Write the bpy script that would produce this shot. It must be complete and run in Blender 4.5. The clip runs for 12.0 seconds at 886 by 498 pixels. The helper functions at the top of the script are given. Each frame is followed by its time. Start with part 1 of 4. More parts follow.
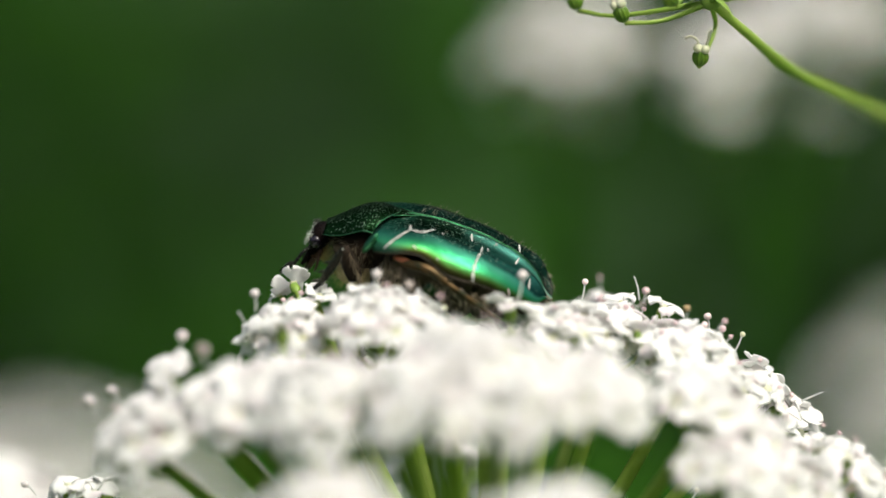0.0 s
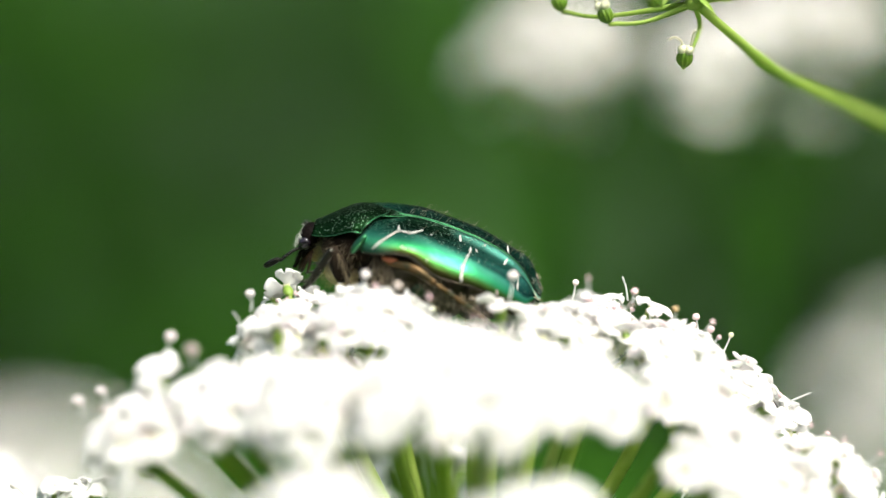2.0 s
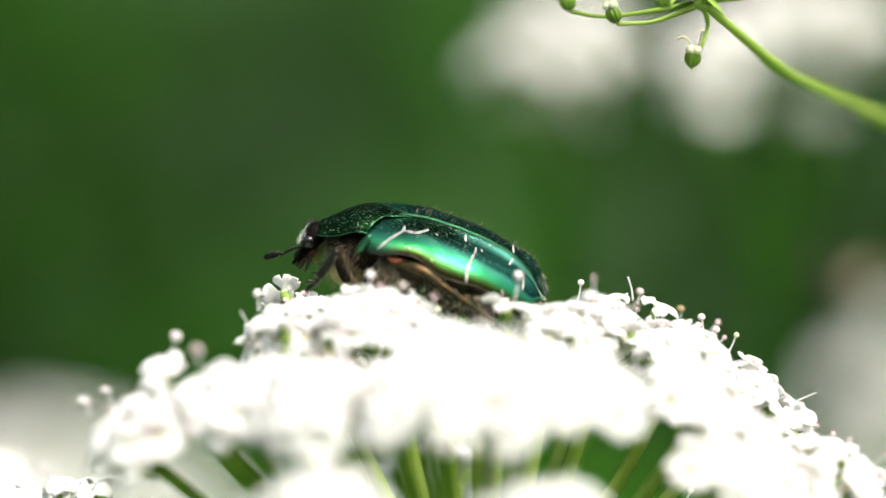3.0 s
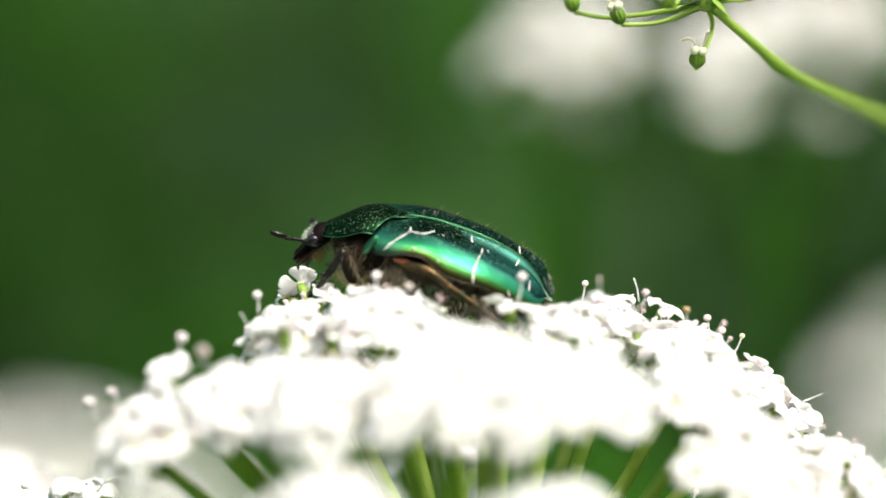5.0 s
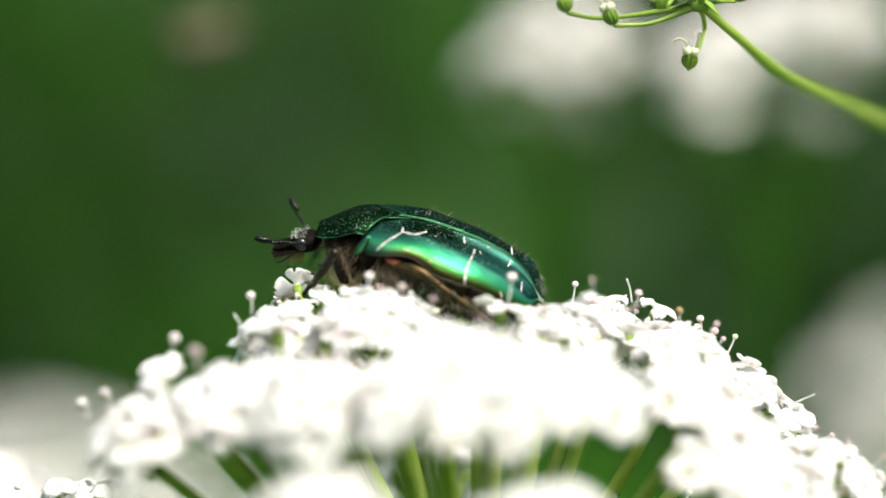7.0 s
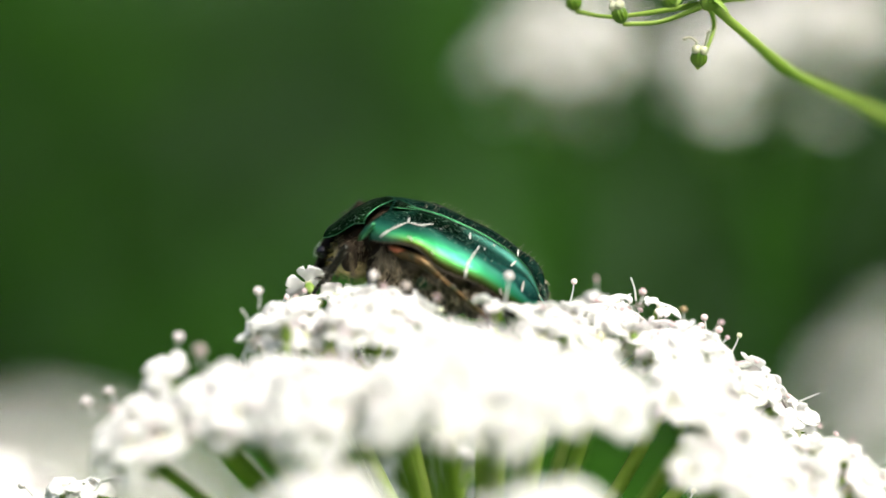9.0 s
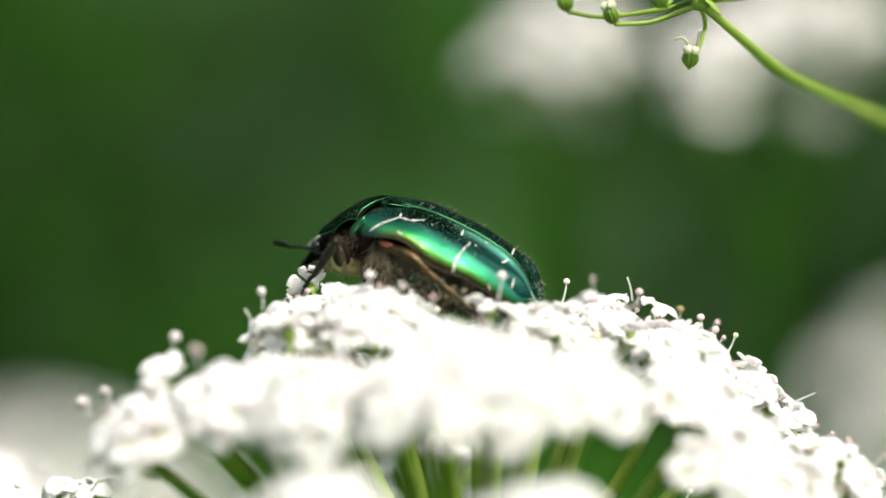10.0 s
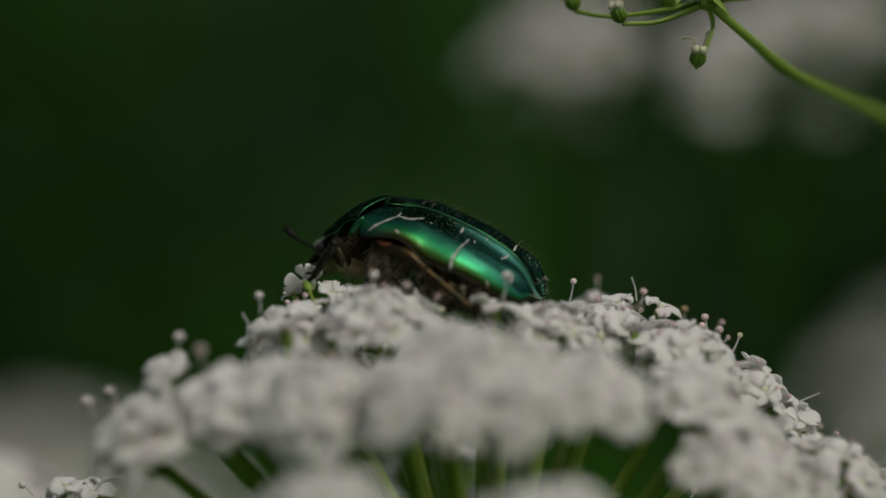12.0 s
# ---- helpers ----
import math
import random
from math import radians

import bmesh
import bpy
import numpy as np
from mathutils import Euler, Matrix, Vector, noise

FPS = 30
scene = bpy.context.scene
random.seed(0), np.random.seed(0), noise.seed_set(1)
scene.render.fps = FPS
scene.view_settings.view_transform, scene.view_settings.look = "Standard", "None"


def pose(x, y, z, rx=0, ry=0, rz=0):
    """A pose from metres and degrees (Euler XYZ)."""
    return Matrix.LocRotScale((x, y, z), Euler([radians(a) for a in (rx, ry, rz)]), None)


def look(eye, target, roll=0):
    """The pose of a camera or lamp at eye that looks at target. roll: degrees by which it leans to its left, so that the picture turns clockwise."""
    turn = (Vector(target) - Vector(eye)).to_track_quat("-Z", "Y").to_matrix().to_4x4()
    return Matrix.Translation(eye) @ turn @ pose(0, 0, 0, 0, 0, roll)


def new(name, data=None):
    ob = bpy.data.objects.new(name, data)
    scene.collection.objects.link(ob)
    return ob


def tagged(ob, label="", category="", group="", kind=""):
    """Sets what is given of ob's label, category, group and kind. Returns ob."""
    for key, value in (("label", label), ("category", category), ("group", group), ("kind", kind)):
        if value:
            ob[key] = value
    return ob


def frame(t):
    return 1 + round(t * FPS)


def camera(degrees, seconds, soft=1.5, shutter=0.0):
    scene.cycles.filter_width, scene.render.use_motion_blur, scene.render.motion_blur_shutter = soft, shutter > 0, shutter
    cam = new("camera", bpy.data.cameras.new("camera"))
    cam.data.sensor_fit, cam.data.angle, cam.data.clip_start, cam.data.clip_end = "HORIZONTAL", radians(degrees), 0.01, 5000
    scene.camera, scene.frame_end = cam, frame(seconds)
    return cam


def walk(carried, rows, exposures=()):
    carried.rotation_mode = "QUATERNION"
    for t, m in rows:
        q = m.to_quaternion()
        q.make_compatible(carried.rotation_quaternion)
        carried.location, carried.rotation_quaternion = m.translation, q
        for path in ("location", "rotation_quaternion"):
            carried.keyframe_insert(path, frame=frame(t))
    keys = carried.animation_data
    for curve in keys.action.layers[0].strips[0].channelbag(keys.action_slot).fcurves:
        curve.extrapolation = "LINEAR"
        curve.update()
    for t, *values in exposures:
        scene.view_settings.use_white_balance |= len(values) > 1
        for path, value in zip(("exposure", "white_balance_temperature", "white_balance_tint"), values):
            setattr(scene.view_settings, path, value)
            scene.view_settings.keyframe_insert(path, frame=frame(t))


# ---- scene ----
# The plane of sharpness crosses the sight line at CENTRE, 300 mm from the lens.
# VIEW is a tilted frame there: x to the right, y away from the lens, z up; 1 mm = MM.
MM = 0.001
TILT = 8.0
CENTRE = Vector((0.0, 0.0, 0.70))
REACH = 300.0
VIEW = Matrix.Translation(CENTRE) @ pose(0, 0, 0, -TILT, 0, 0)


def spot(x, z, away=0.0):
    """The place on the sight line through (x, z) mm of the sharp plane, that many mm beyond it."""
    k = 1 + away / REACH
    return VIEW @ Vector((x * k * MM, away * MM, z * k * MM))


cam = camera(12.37, 12.0, soft=1.5)
cam.data.dof.use_dof = True
cam.data.dof.focus_distance = (REACH + 1.0) * MM
cam.data.dof.aperture_fstop = 8.0
EYE = VIEW @ Vector((0, -REACH * MM, 0))
# seconds, sideways and upward aim in mm of the sharp plane
AIMS = [(0.0, -0.35, -0.17), (0.5, -0.17, -0.20), (1.0, -0.11, -0.17), (1.5, 0.15, -0.14), (2.0, 0.50, -0.12),
        (2.5, 0.43, -0.16), (3.0, 0.11, -0.12), (4.0, -0.20, -0.08), (5.0, -0.32, -0.05), (5.5, -0.19, 0.0), (6.0, -0.20, -0.01),
        (6.5, 0.0, 0.0), (7.0, 0.20, 0.0), (8.0, 0.05, -0.05), (9.0, -0.11, -0.09), (9.5, -0.03, -0.12), (10.0, 0.16, -0.10),
        (10.5, -0.06, -0.13), (11.0, -0.14, -0.12), (11.5, -0.11, -0.11), (12.0, -0.16, -0.11)]
walk(cam, [(t, look(EYE, spot(x, z))) for t, x, z in AIMS],
     exposures=[(t, 0.83 + s, 6500, 1) for t, s in ((0.0, -0.57), (0.3, 0.12), (3.0, 0.12), (5.5, 0.06), (7.0, 0.0), (9.0, -0.08), (10.5, -0.10), (11.0, -0.04), (11.2, -0.2), (11.5, -0.78), (12.0, -2.2))])

# ---- light ----
world = bpy.data.worlds.new("sky")
scene.world = world
world.use_nodes = True
wn = world.node_tree.nodes
sky = wn.new("ShaderNodeTexSky")
sky.sky_type, sky.sun_disc = "NISHITA", False
sky.sun_elevation, sky.sun_rotation = radians(58), radians(143)
sky.air_density, sky.dust_density, sky.ozone_density = 0.7, 6.0, 0.0
world.node_tree.links.new(sky.outputs["Color"], wn["Background"].inputs["Color"])
wn["Background"].inputs["Strength"].default_value = 0.15
sun_data = bpy.data.lights.new("sun", "SUN")
sun_data.energy, sun_data.angle, sun_data.color = 2.6, radians(12), (1.0, 0.98, 0.93)
sun = new("sun", sun_data)
SUN_WAY = Vector((0.45, -0.60, 1.25))
sun.matrix_world = look(SUN_WAY * 3 + CENTRE, CENTRE)


# ---- materials ----
def material(name):
    m = bpy.data.materials.new(name)
    m.use_nodes = True
    nt = m.node_tree
    return m, nt, nt.nodes["Principled BSDF"], nt.nodes["Material Output"]


def node(nt, kind, **values):
    n = nt.nodes.new(kind)
    for key, value in values.items():
        n.inputs[key.replace("_", " ")].default_value = value
    return n


def coords(nt, scale, what="Object"):
    tc = nt.nodes.new("ShaderNodeTexCoord")
    mp = nt.nodes.new("ShaderNodeMapping")
    mp.inputs["Scale"].default_value = (scale, scale, scale)
    nt.links.new(tc.outputs[what], mp.inputs["Vector"])
    return mp.outputs["Vector"]


def ramp(nt, source, stops):
    r = nt.nodes.new("ShaderNodeValToRGB")
    while len(r.color_ramp.elements) < len(stops):
        r.color_ramp.elements.new(0.5)
    for e, (at, col) in zip(r.color_ramp.elements, stops):
        e.position, e.color = at, (*col, 1)
    nt.links.new(source, r.inputs["Fac"])
    return r.outputs["Color"]


def noisy(nt, vec, scale, detail=3.0):
    n = node(nt, "ShaderNodeTexNoise", Scale=scale, Detail=detail)
    nt.links.new(vec, n.inputs["Vector"])
    return n.outputs["Fac"]


def bumped(nt, bsdf, height, strength, distance):
    b = node(nt, "ShaderNodeBump", Strength=strength, Distance=distance)
    nt.links.new(height, b.inputs["Height"])
    nt.links.new(b.outputs["Normal"], bsdf.inputs["Normal"])


def mixed(nt, fac, a, b):
    m = nt.nodes.new("ShaderNodeMix")
    m.data_type = "RGBA"
    nt.links.new(fac, m.inputs[0])
    for source, slot in ((a, 6), (b, 7)):
        if isinstance(source, tuple):
            m.inputs[slot].default_value = (*source, 1)
        else:
            nt.links.new(source, m.inputs[slot])
    return m.outputs[2]


def leafy(name, dark, light, scale, rough=0.5, through_light=0.3):
    """Plant skin: two tones of grain, a little light passing through."""
    m, nt, b, out = material(name)
    vec = coords(nt, 1.0)
    col = ramp(nt, noisy(nt, vec, scale), [(0.3, dark), (0.7, light)])
    nt.links.new(col, b.inputs["Base Color"])
    b.inputs["Roughness"].default_value = rough
    bumped(nt, b, noisy(nt, vec, scale * 4), 0.25, 0.00005)
    if through_light:
        tr = nt.nodes.new("ShaderNodeBsdfTranslucent")
        nt.links.new(col, tr.inputs["Color"])
        mx = nt.nodes.new("ShaderNodeMixShader")
        mx.inputs["Fac"].default_value = through_light
        nt.links.new(b.outputs[0], mx.inputs[1])
        nt.links.new(tr.outputs[0], mx.inputs[2])
        nt.links.new(mx.outputs[0], out.inputs["Surface"])
    return m


def chitin(name, low, high, rough, metal, pits, pit_scale, specks=0.0):
    """Beetle shell: metallic colour, pits and pale dots painted as the pits' glints."""
    m, nt, b, out = material(name)
    vec = coords(nt, 1.0)
    col = ramp(nt, noisy(nt, vec, 420.0), [(0.3, low), (0.7, high)])
    vor = node(nt, "ShaderNodeTexVoronoi", Scale=pit_scale)
    nt.links.new(vec, vor.inputs["Vector"])
    rgh = node(nt, "ShaderNodeMapRange", To_Min=rough * 0.7, To_Max=rough * 1.4)
    nt.links.new(noisy(nt, vec, 1500.0), rgh.inputs["Value"])
    nt.links.new(rgh.outputs["Result"], b.inputs["Roughness"])
    b.inputs["Metallic"].default_value = metal
    if specks:
        dots = node(nt, "ShaderNodeTexVoronoi", Scale=pit_scale * 0.8)
        nt.links.new(vec, dots.inputs["Vector"])
        near = node(nt, "ShaderNodeMath")
        near.operation = "LESS_THAN"
        near.inputs[1].default_value = specks
        nt.links.new(dots.outputs["Distance"], near.inputs[0])
        split = nt.nodes.new("ShaderNodeSeparateColor")
        nt.links.new(dots.outputs["Color"], split.inputs["Color"])
        chosen = node(nt, "ShaderNodeMapRange", From_Min=0.0, From_Max=0.9)
        nt.links.new(split.outputs["Red"], chosen.inputs["Value"])
        share = node(nt, "ShaderNodeMath")
        share.operation = "MULTIPLY"
        nt.links.new(near.outputs[0], share.inputs[0])
        nt.links.new(chosen.outputs["Result"], share.inputs[1])
        col = mixed(nt, share.outputs[0], col, (0.28, 0.38, 0.28))
    nt.links.new(col, b.inputs["Base Color"])
    bumped(nt, b, vor.outputs["Distance"], pits, 0.00006)
    return m


def plain(name, low, high, scale, rough, metal=0.0, bump=0.3):
    m, nt, b, out = material(name)
    vec = coords(nt, 1.0)
    nt.links.new(ramp(nt, noisy(nt, vec, scale), [(0.3, low), (0.7, high)]), b.inputs["Base Color"])
    b.inputs["Roughness"].default_value, b.inputs["Metallic"].default_value = rough, metal
    bumped(nt, b, noisy(nt, vec, scale * 3), bump, 0.00005)
    return m


PETAL = leafy("petal_white", (0.905, 0.885, 0.878), (0.94, 0.933, 0.92), 500.0, 0.6, 0.5)
def blush(m):
    """A faint mauve flush here and there on the petals."""
    nt = m.node_tree
    b = nt.nodes["Principled BSDF"]
    col = b.inputs["Base Color"].links[0].from_socket
    flush = node(nt, "ShaderNodeMapRange", From_Min=0.54, From_Max=0.70, To_Max=0.55)
    nt.links.new(noisy(nt, coords(nt, 1.0), 380.0, 2.0), flush.inputs["Value"])
    tint = mixed(nt, flush.outputs["Result"], col, (0.78, 0.56, 0.67))
    nt.links.new(tint, b.inputs["Base Color"])


blush(PETAL)
OVARY = leafy("ovary_green", (0.10, 0.19, 0.02), (0.23, 0.34, 0.05), 900.0, 0.45, 0.15)
DISC = leafy("disc_cream", (0.62, 0.62, 0.40), (0.75, 0.74, 0.55), 900.0, 0.35, 0.2)
FILAMENT = leafy("filament_white", (0.72, 0.74, 0.70), (0.82, 0.82, 0.80), 900.0, 0.5, 0.5)
POLLEN = plain("anther_tan", (0.27, 0.19, 0.09), (0.42, 0.32, 0.18), 1500.0, 0.7)
WAN = plain("anther_pale", (0.56, 0.50, 0.49), (0.72, 0.66, 0.65), 1500.0, 0.7)
ANTHER = plain("anther_pink", (0.58, 0.38, 0.42), (0.80, 0.66, 0.63), 1500.0, 0.7)
RAY = leafy("ray_green", (0.26, 0.40, 0.05), (0.44, 0.56, 0.13), 350.0, 0.45, 0.45)
SEED = leafy("seed_green", (0.07, 0.15, 0.010), (0.17, 0.28, 0.025), 900.0, 0.4, 0.2)
STEM = leafy("stem_green", (0.24, 0.38, 0.05), (0.40, 0.53, 0.11), 160.0, 0.5, 0.35)
LEAF = leafy("leaf_green", (0.020, 0.080, 0.005), (0.047, 0.150, 0.010), 6.0, 0.7, 0.3)
LEAF.node_tree.nodes["Principled BSDF"].inputs["Specular IOR Level"].default_value = 0.12
TURF = leafy("turf", (0.02, 0.06, 0.008), (0.045, 0.11, 0.016), 3.0, 0.9, 0.0)


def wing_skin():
    """The wing cases, reflections painted into the colour: dark pitted back with pale glint dots, bright sheen below
    the ridge, gold towards the rim.
    """
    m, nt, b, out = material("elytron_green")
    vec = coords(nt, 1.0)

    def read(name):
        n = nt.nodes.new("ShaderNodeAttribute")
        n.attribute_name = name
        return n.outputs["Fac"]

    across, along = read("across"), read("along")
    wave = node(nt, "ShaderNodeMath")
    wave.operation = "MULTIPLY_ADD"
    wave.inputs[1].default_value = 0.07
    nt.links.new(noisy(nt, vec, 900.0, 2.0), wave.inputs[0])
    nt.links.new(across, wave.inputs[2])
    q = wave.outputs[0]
    # dark back and bright side stand in for what the shell reflects
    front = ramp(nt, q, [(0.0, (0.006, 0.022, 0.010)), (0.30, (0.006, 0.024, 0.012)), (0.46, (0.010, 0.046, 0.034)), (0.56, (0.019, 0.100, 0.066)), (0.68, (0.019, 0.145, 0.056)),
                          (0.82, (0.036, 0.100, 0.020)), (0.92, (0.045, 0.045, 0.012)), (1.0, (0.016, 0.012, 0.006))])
    # the bright teal beside the seam is a painted sky reflection
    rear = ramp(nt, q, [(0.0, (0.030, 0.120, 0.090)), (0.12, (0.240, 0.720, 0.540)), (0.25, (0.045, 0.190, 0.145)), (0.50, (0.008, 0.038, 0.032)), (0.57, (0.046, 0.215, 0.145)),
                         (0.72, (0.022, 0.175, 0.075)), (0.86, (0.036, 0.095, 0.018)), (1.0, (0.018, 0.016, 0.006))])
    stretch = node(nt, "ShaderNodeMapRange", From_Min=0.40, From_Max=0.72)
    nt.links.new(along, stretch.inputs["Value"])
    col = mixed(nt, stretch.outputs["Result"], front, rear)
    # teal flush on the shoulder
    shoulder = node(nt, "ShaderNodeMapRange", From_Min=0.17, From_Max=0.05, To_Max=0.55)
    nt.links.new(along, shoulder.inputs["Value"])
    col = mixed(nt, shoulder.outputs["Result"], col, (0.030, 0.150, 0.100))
    side = node(nt, "ShaderNodeMapRange", From_Min=0.44, From_Max=0.56)
    nt.links.new(q, side.inputs["Value"])
    pits = node(nt, "ShaderNodeTexVoronoi", Scale=4800.0)
    nt.links.new(vec, pits.inputs["Vector"])
    inside = node(nt, "ShaderNodeMapRange", From_Min=0.16, From_Max=0.30, To_Min=1.0, To_Max=0.0)
    nt.links.new(pits.outputs["Distance"], inside.inputs["Value"])
    split = nt.nodes.new("ShaderNodeSeparateColor")
    nt.links.new(pits.outputs["Color"], split.inputs["Color"])
    chosen = node(nt, "ShaderNodeMapRange", From_Min=0.0, From_Max=0.9, To_Max=1.0)
    nt.links.new(split.outputs["Red"], chosen.inputs["Value"])
    keep = node(nt, "ShaderNodeMath")
    keep.operation = "MULTIPLY"
    nt.links.new(inside.outputs["Result"], keep.inputs[0])
    nt.links.new(chosen.outputs["Result"], keep.inputs[1])
    bare = node(nt, "ShaderNodeMath")
    bare.operation = "SUBTRACT"
    bare.inputs[0].default_value = 1.0
    nt.links.new(side.outputs["Result"], bare.inputs[1])
    dots = node(nt, "ShaderNodeMath")
    dots.operation = "MULTIPLY"
    nt.links.new(keep.outputs[0], dots.inputs[0])
    nt.links.new(bare.outputs[0], dots.inputs[1])
    fade = node(nt, "ShaderNodeMapRange", From_Min=0.50, From_Max=0.80, To_Min=1.0, To_Max=0.3)
    nt.links.new(along, fade.inputs["Value"])
    fewer = node(nt, "ShaderNodeMath")
    fewer.operation = "MULTIPLY"
    nt.links.new(dots.outputs[0], fewer.inputs[0])
    nt.links.new(fade.outputs["Result"], fewer.inputs[1])
    # pale dots painted in as the glints of the pits
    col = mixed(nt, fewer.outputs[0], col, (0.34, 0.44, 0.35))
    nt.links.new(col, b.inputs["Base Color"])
    b.inputs["Metallic"].default_value = 0.92
    rgh = node(nt, "ShaderNodeMapRange", To_Min=0.26, To_Max=0.48)
    nt.links.new(noisy(nt, vec, 1600.0), rgh.inputs["Value"])
    nt.links.new(rgh.outputs["Result"], b.inputs["Roughness"])
    deep = node(nt, "ShaderNodeMapRange", To_Min=0.12, To_Max=1.0)
    calm = node(nt, "ShaderNodeMath")
    calm.operation = "MULTIPLY"
    nt.links.new(bare.outputs[0], calm.inputs[0])
    nt.links.new(fade.outputs["Result"], calm.inputs[1])
    nt.links.new(calm.outputs[0], deep.inputs["Value"])
    dent = node(nt, "ShaderNodeBump", Distance=0.00005)
    nt.links.new(deep.outputs["Result"], dent.inputs["Strength"])
    nt.links.new(pits.outputs["Distance"], dent.inputs["Height"])
    swell = node(nt, "ShaderNodeBump", Strength=0.6, Distance=0.00006)
    nt.links.new(noisy(nt, vec, 1100.0, 4.0), swell.inputs["Height"])
    nt.links.new(swell.outputs["Normal"], dent.inputs["Normal"])
    nt.links.new(dent.outputs["Normal"], b.inputs["Normal"])
    b.inputs["Specular Tint"].default_value = (0.08, 0.18, 0.12, 1)
    return m


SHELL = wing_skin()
EDGE = chitin("edge_green", (0.04, 0.17, 0.08), (0.09, 0.28, 0.13), 0.30, 1.0, 0.2, 2600.0)
TAIL = plain("tail_grey", (0.07, 0.12, 0.09), (0.24, 0.28, 0.22), 1500.0, 0.5)
SHIELD = chitin("pronotum_green", (0.002, 0.009, 0.002), (0.006, 0.027, 0.008), 0.42, 0.9, 1.0, 6000.0, 0.27)
SHIELD.node_tree.nodes["Principled BSDF"].inputs["Specular Tint"].default_value = (0.10, 0.20, 0.12, 1)
HIP = chitin("hip_green", (0.006, 0.028, 0.012), (0.020, 0.070, 0.030), 0.40, 0.8, 0.6, 3000.0)
COPPER = chitin("belly_copper", (0.018, 0.020, 0.011), (0.050, 0.034, 0.020), 0.42, 0.6, 0.5, 3000.0)
LEGGY = chitin("leg_bronze", (0.007, 0.008, 0.006), (0.022, 0.020, 0.012), 0.28, 0.7, 0.6, 3500.0)
SHANK = plain("shank_gold", (0.008, 0.020, 0.008), (0.095, 0.052, 0.018), 1300.0, 0.40, 0.7, 0.8)
DARK = chitin("thorax_brown", (0.007, 0.005, 0.003), (0.026, 0.017, 0.010), 0.8, 0.0, 0.6, 2500.0)
DARK.node_tree.nodes["Principled BSDF"].inputs["Specular IOR Level"].default_value = 0.12
BLACK = plain("eye_black", (0.004, 0.003, 0.005), (0.014, 0.009, 0.016), 1200.0, 0.16, 0.0, 0.05)
BLACK.node_tree.nodes["Principled BSDF"].inputs["Specular IOR Level"].default_value = 0.55
CREAM = plain("membrane_cream", (0.34, 0.27, 0.12), (0.60, 0.50, 0.28), 900.0, 0.6)
GLINT = plain("scale_white", (0.40, 0.44, 0.38), (0.62, 0.66, 0.58), 2500.0, 0.4)
CHALK = plain("mark_white", (0.26, 0.25, 0.23), (0.50, 0.49, 0.46), 2500.0, 0.8)
FLECK = plain("fleck_pale", (0.22, 0.18, 0.16), (0.46, 0.40, 0.37), 2500.0, 0.8)
FACE = chitin("face_black", (0.002, 0.0012, 0.001), (0.007, 0.004, 0.003), 0.55, 0.0, 0.9, 3500.0)
FACE.node_tree.nodes["Principled BSDF"].inputs["Specular IOR Level"].default_value = 0.06
DUN = plain("fly_brown", (0.07, 0.055, 0.03), (0.18, 0.14, 0.085), 900.0, 0.6)
SMOKE = leafy("wing_smoke", (0.10, 0.08, 0.05), (0.18, 0.15, 0.10), 900.0, 0.3, 0.6)
HAIR = plain("hair_pale", (0.30, 0.25, 0.18), (0.50, 0.44, 0.34), 900.0, 0.6)
FUZZ = plain("fuzz_brown", (0.26, 0.20, 0.12), (0.68, 0.58, 0.40), 900.0, 0.6)
STRAW = plain("beard_straw", (0.30, 0.23, 0.06), (0.52, 0.42, 0.16), 900.0, 0.6)
MANE = plain("hair_brown", (0.07, 0.05, 0.03), (0.24, 0.19, 0.11), 900.0, 0.6)
JAW = plain("jaw_brown", (0.016, 0.007, 0.004), (0.060, 0.026, 0.013), 1200.0, 0.4, 0.0, 0.5)
RUST = plain("rust_red", (0.20, 0.05, 0.02), (0.36, 0.12, 0.05), 900.0, 0.35, 0.4)


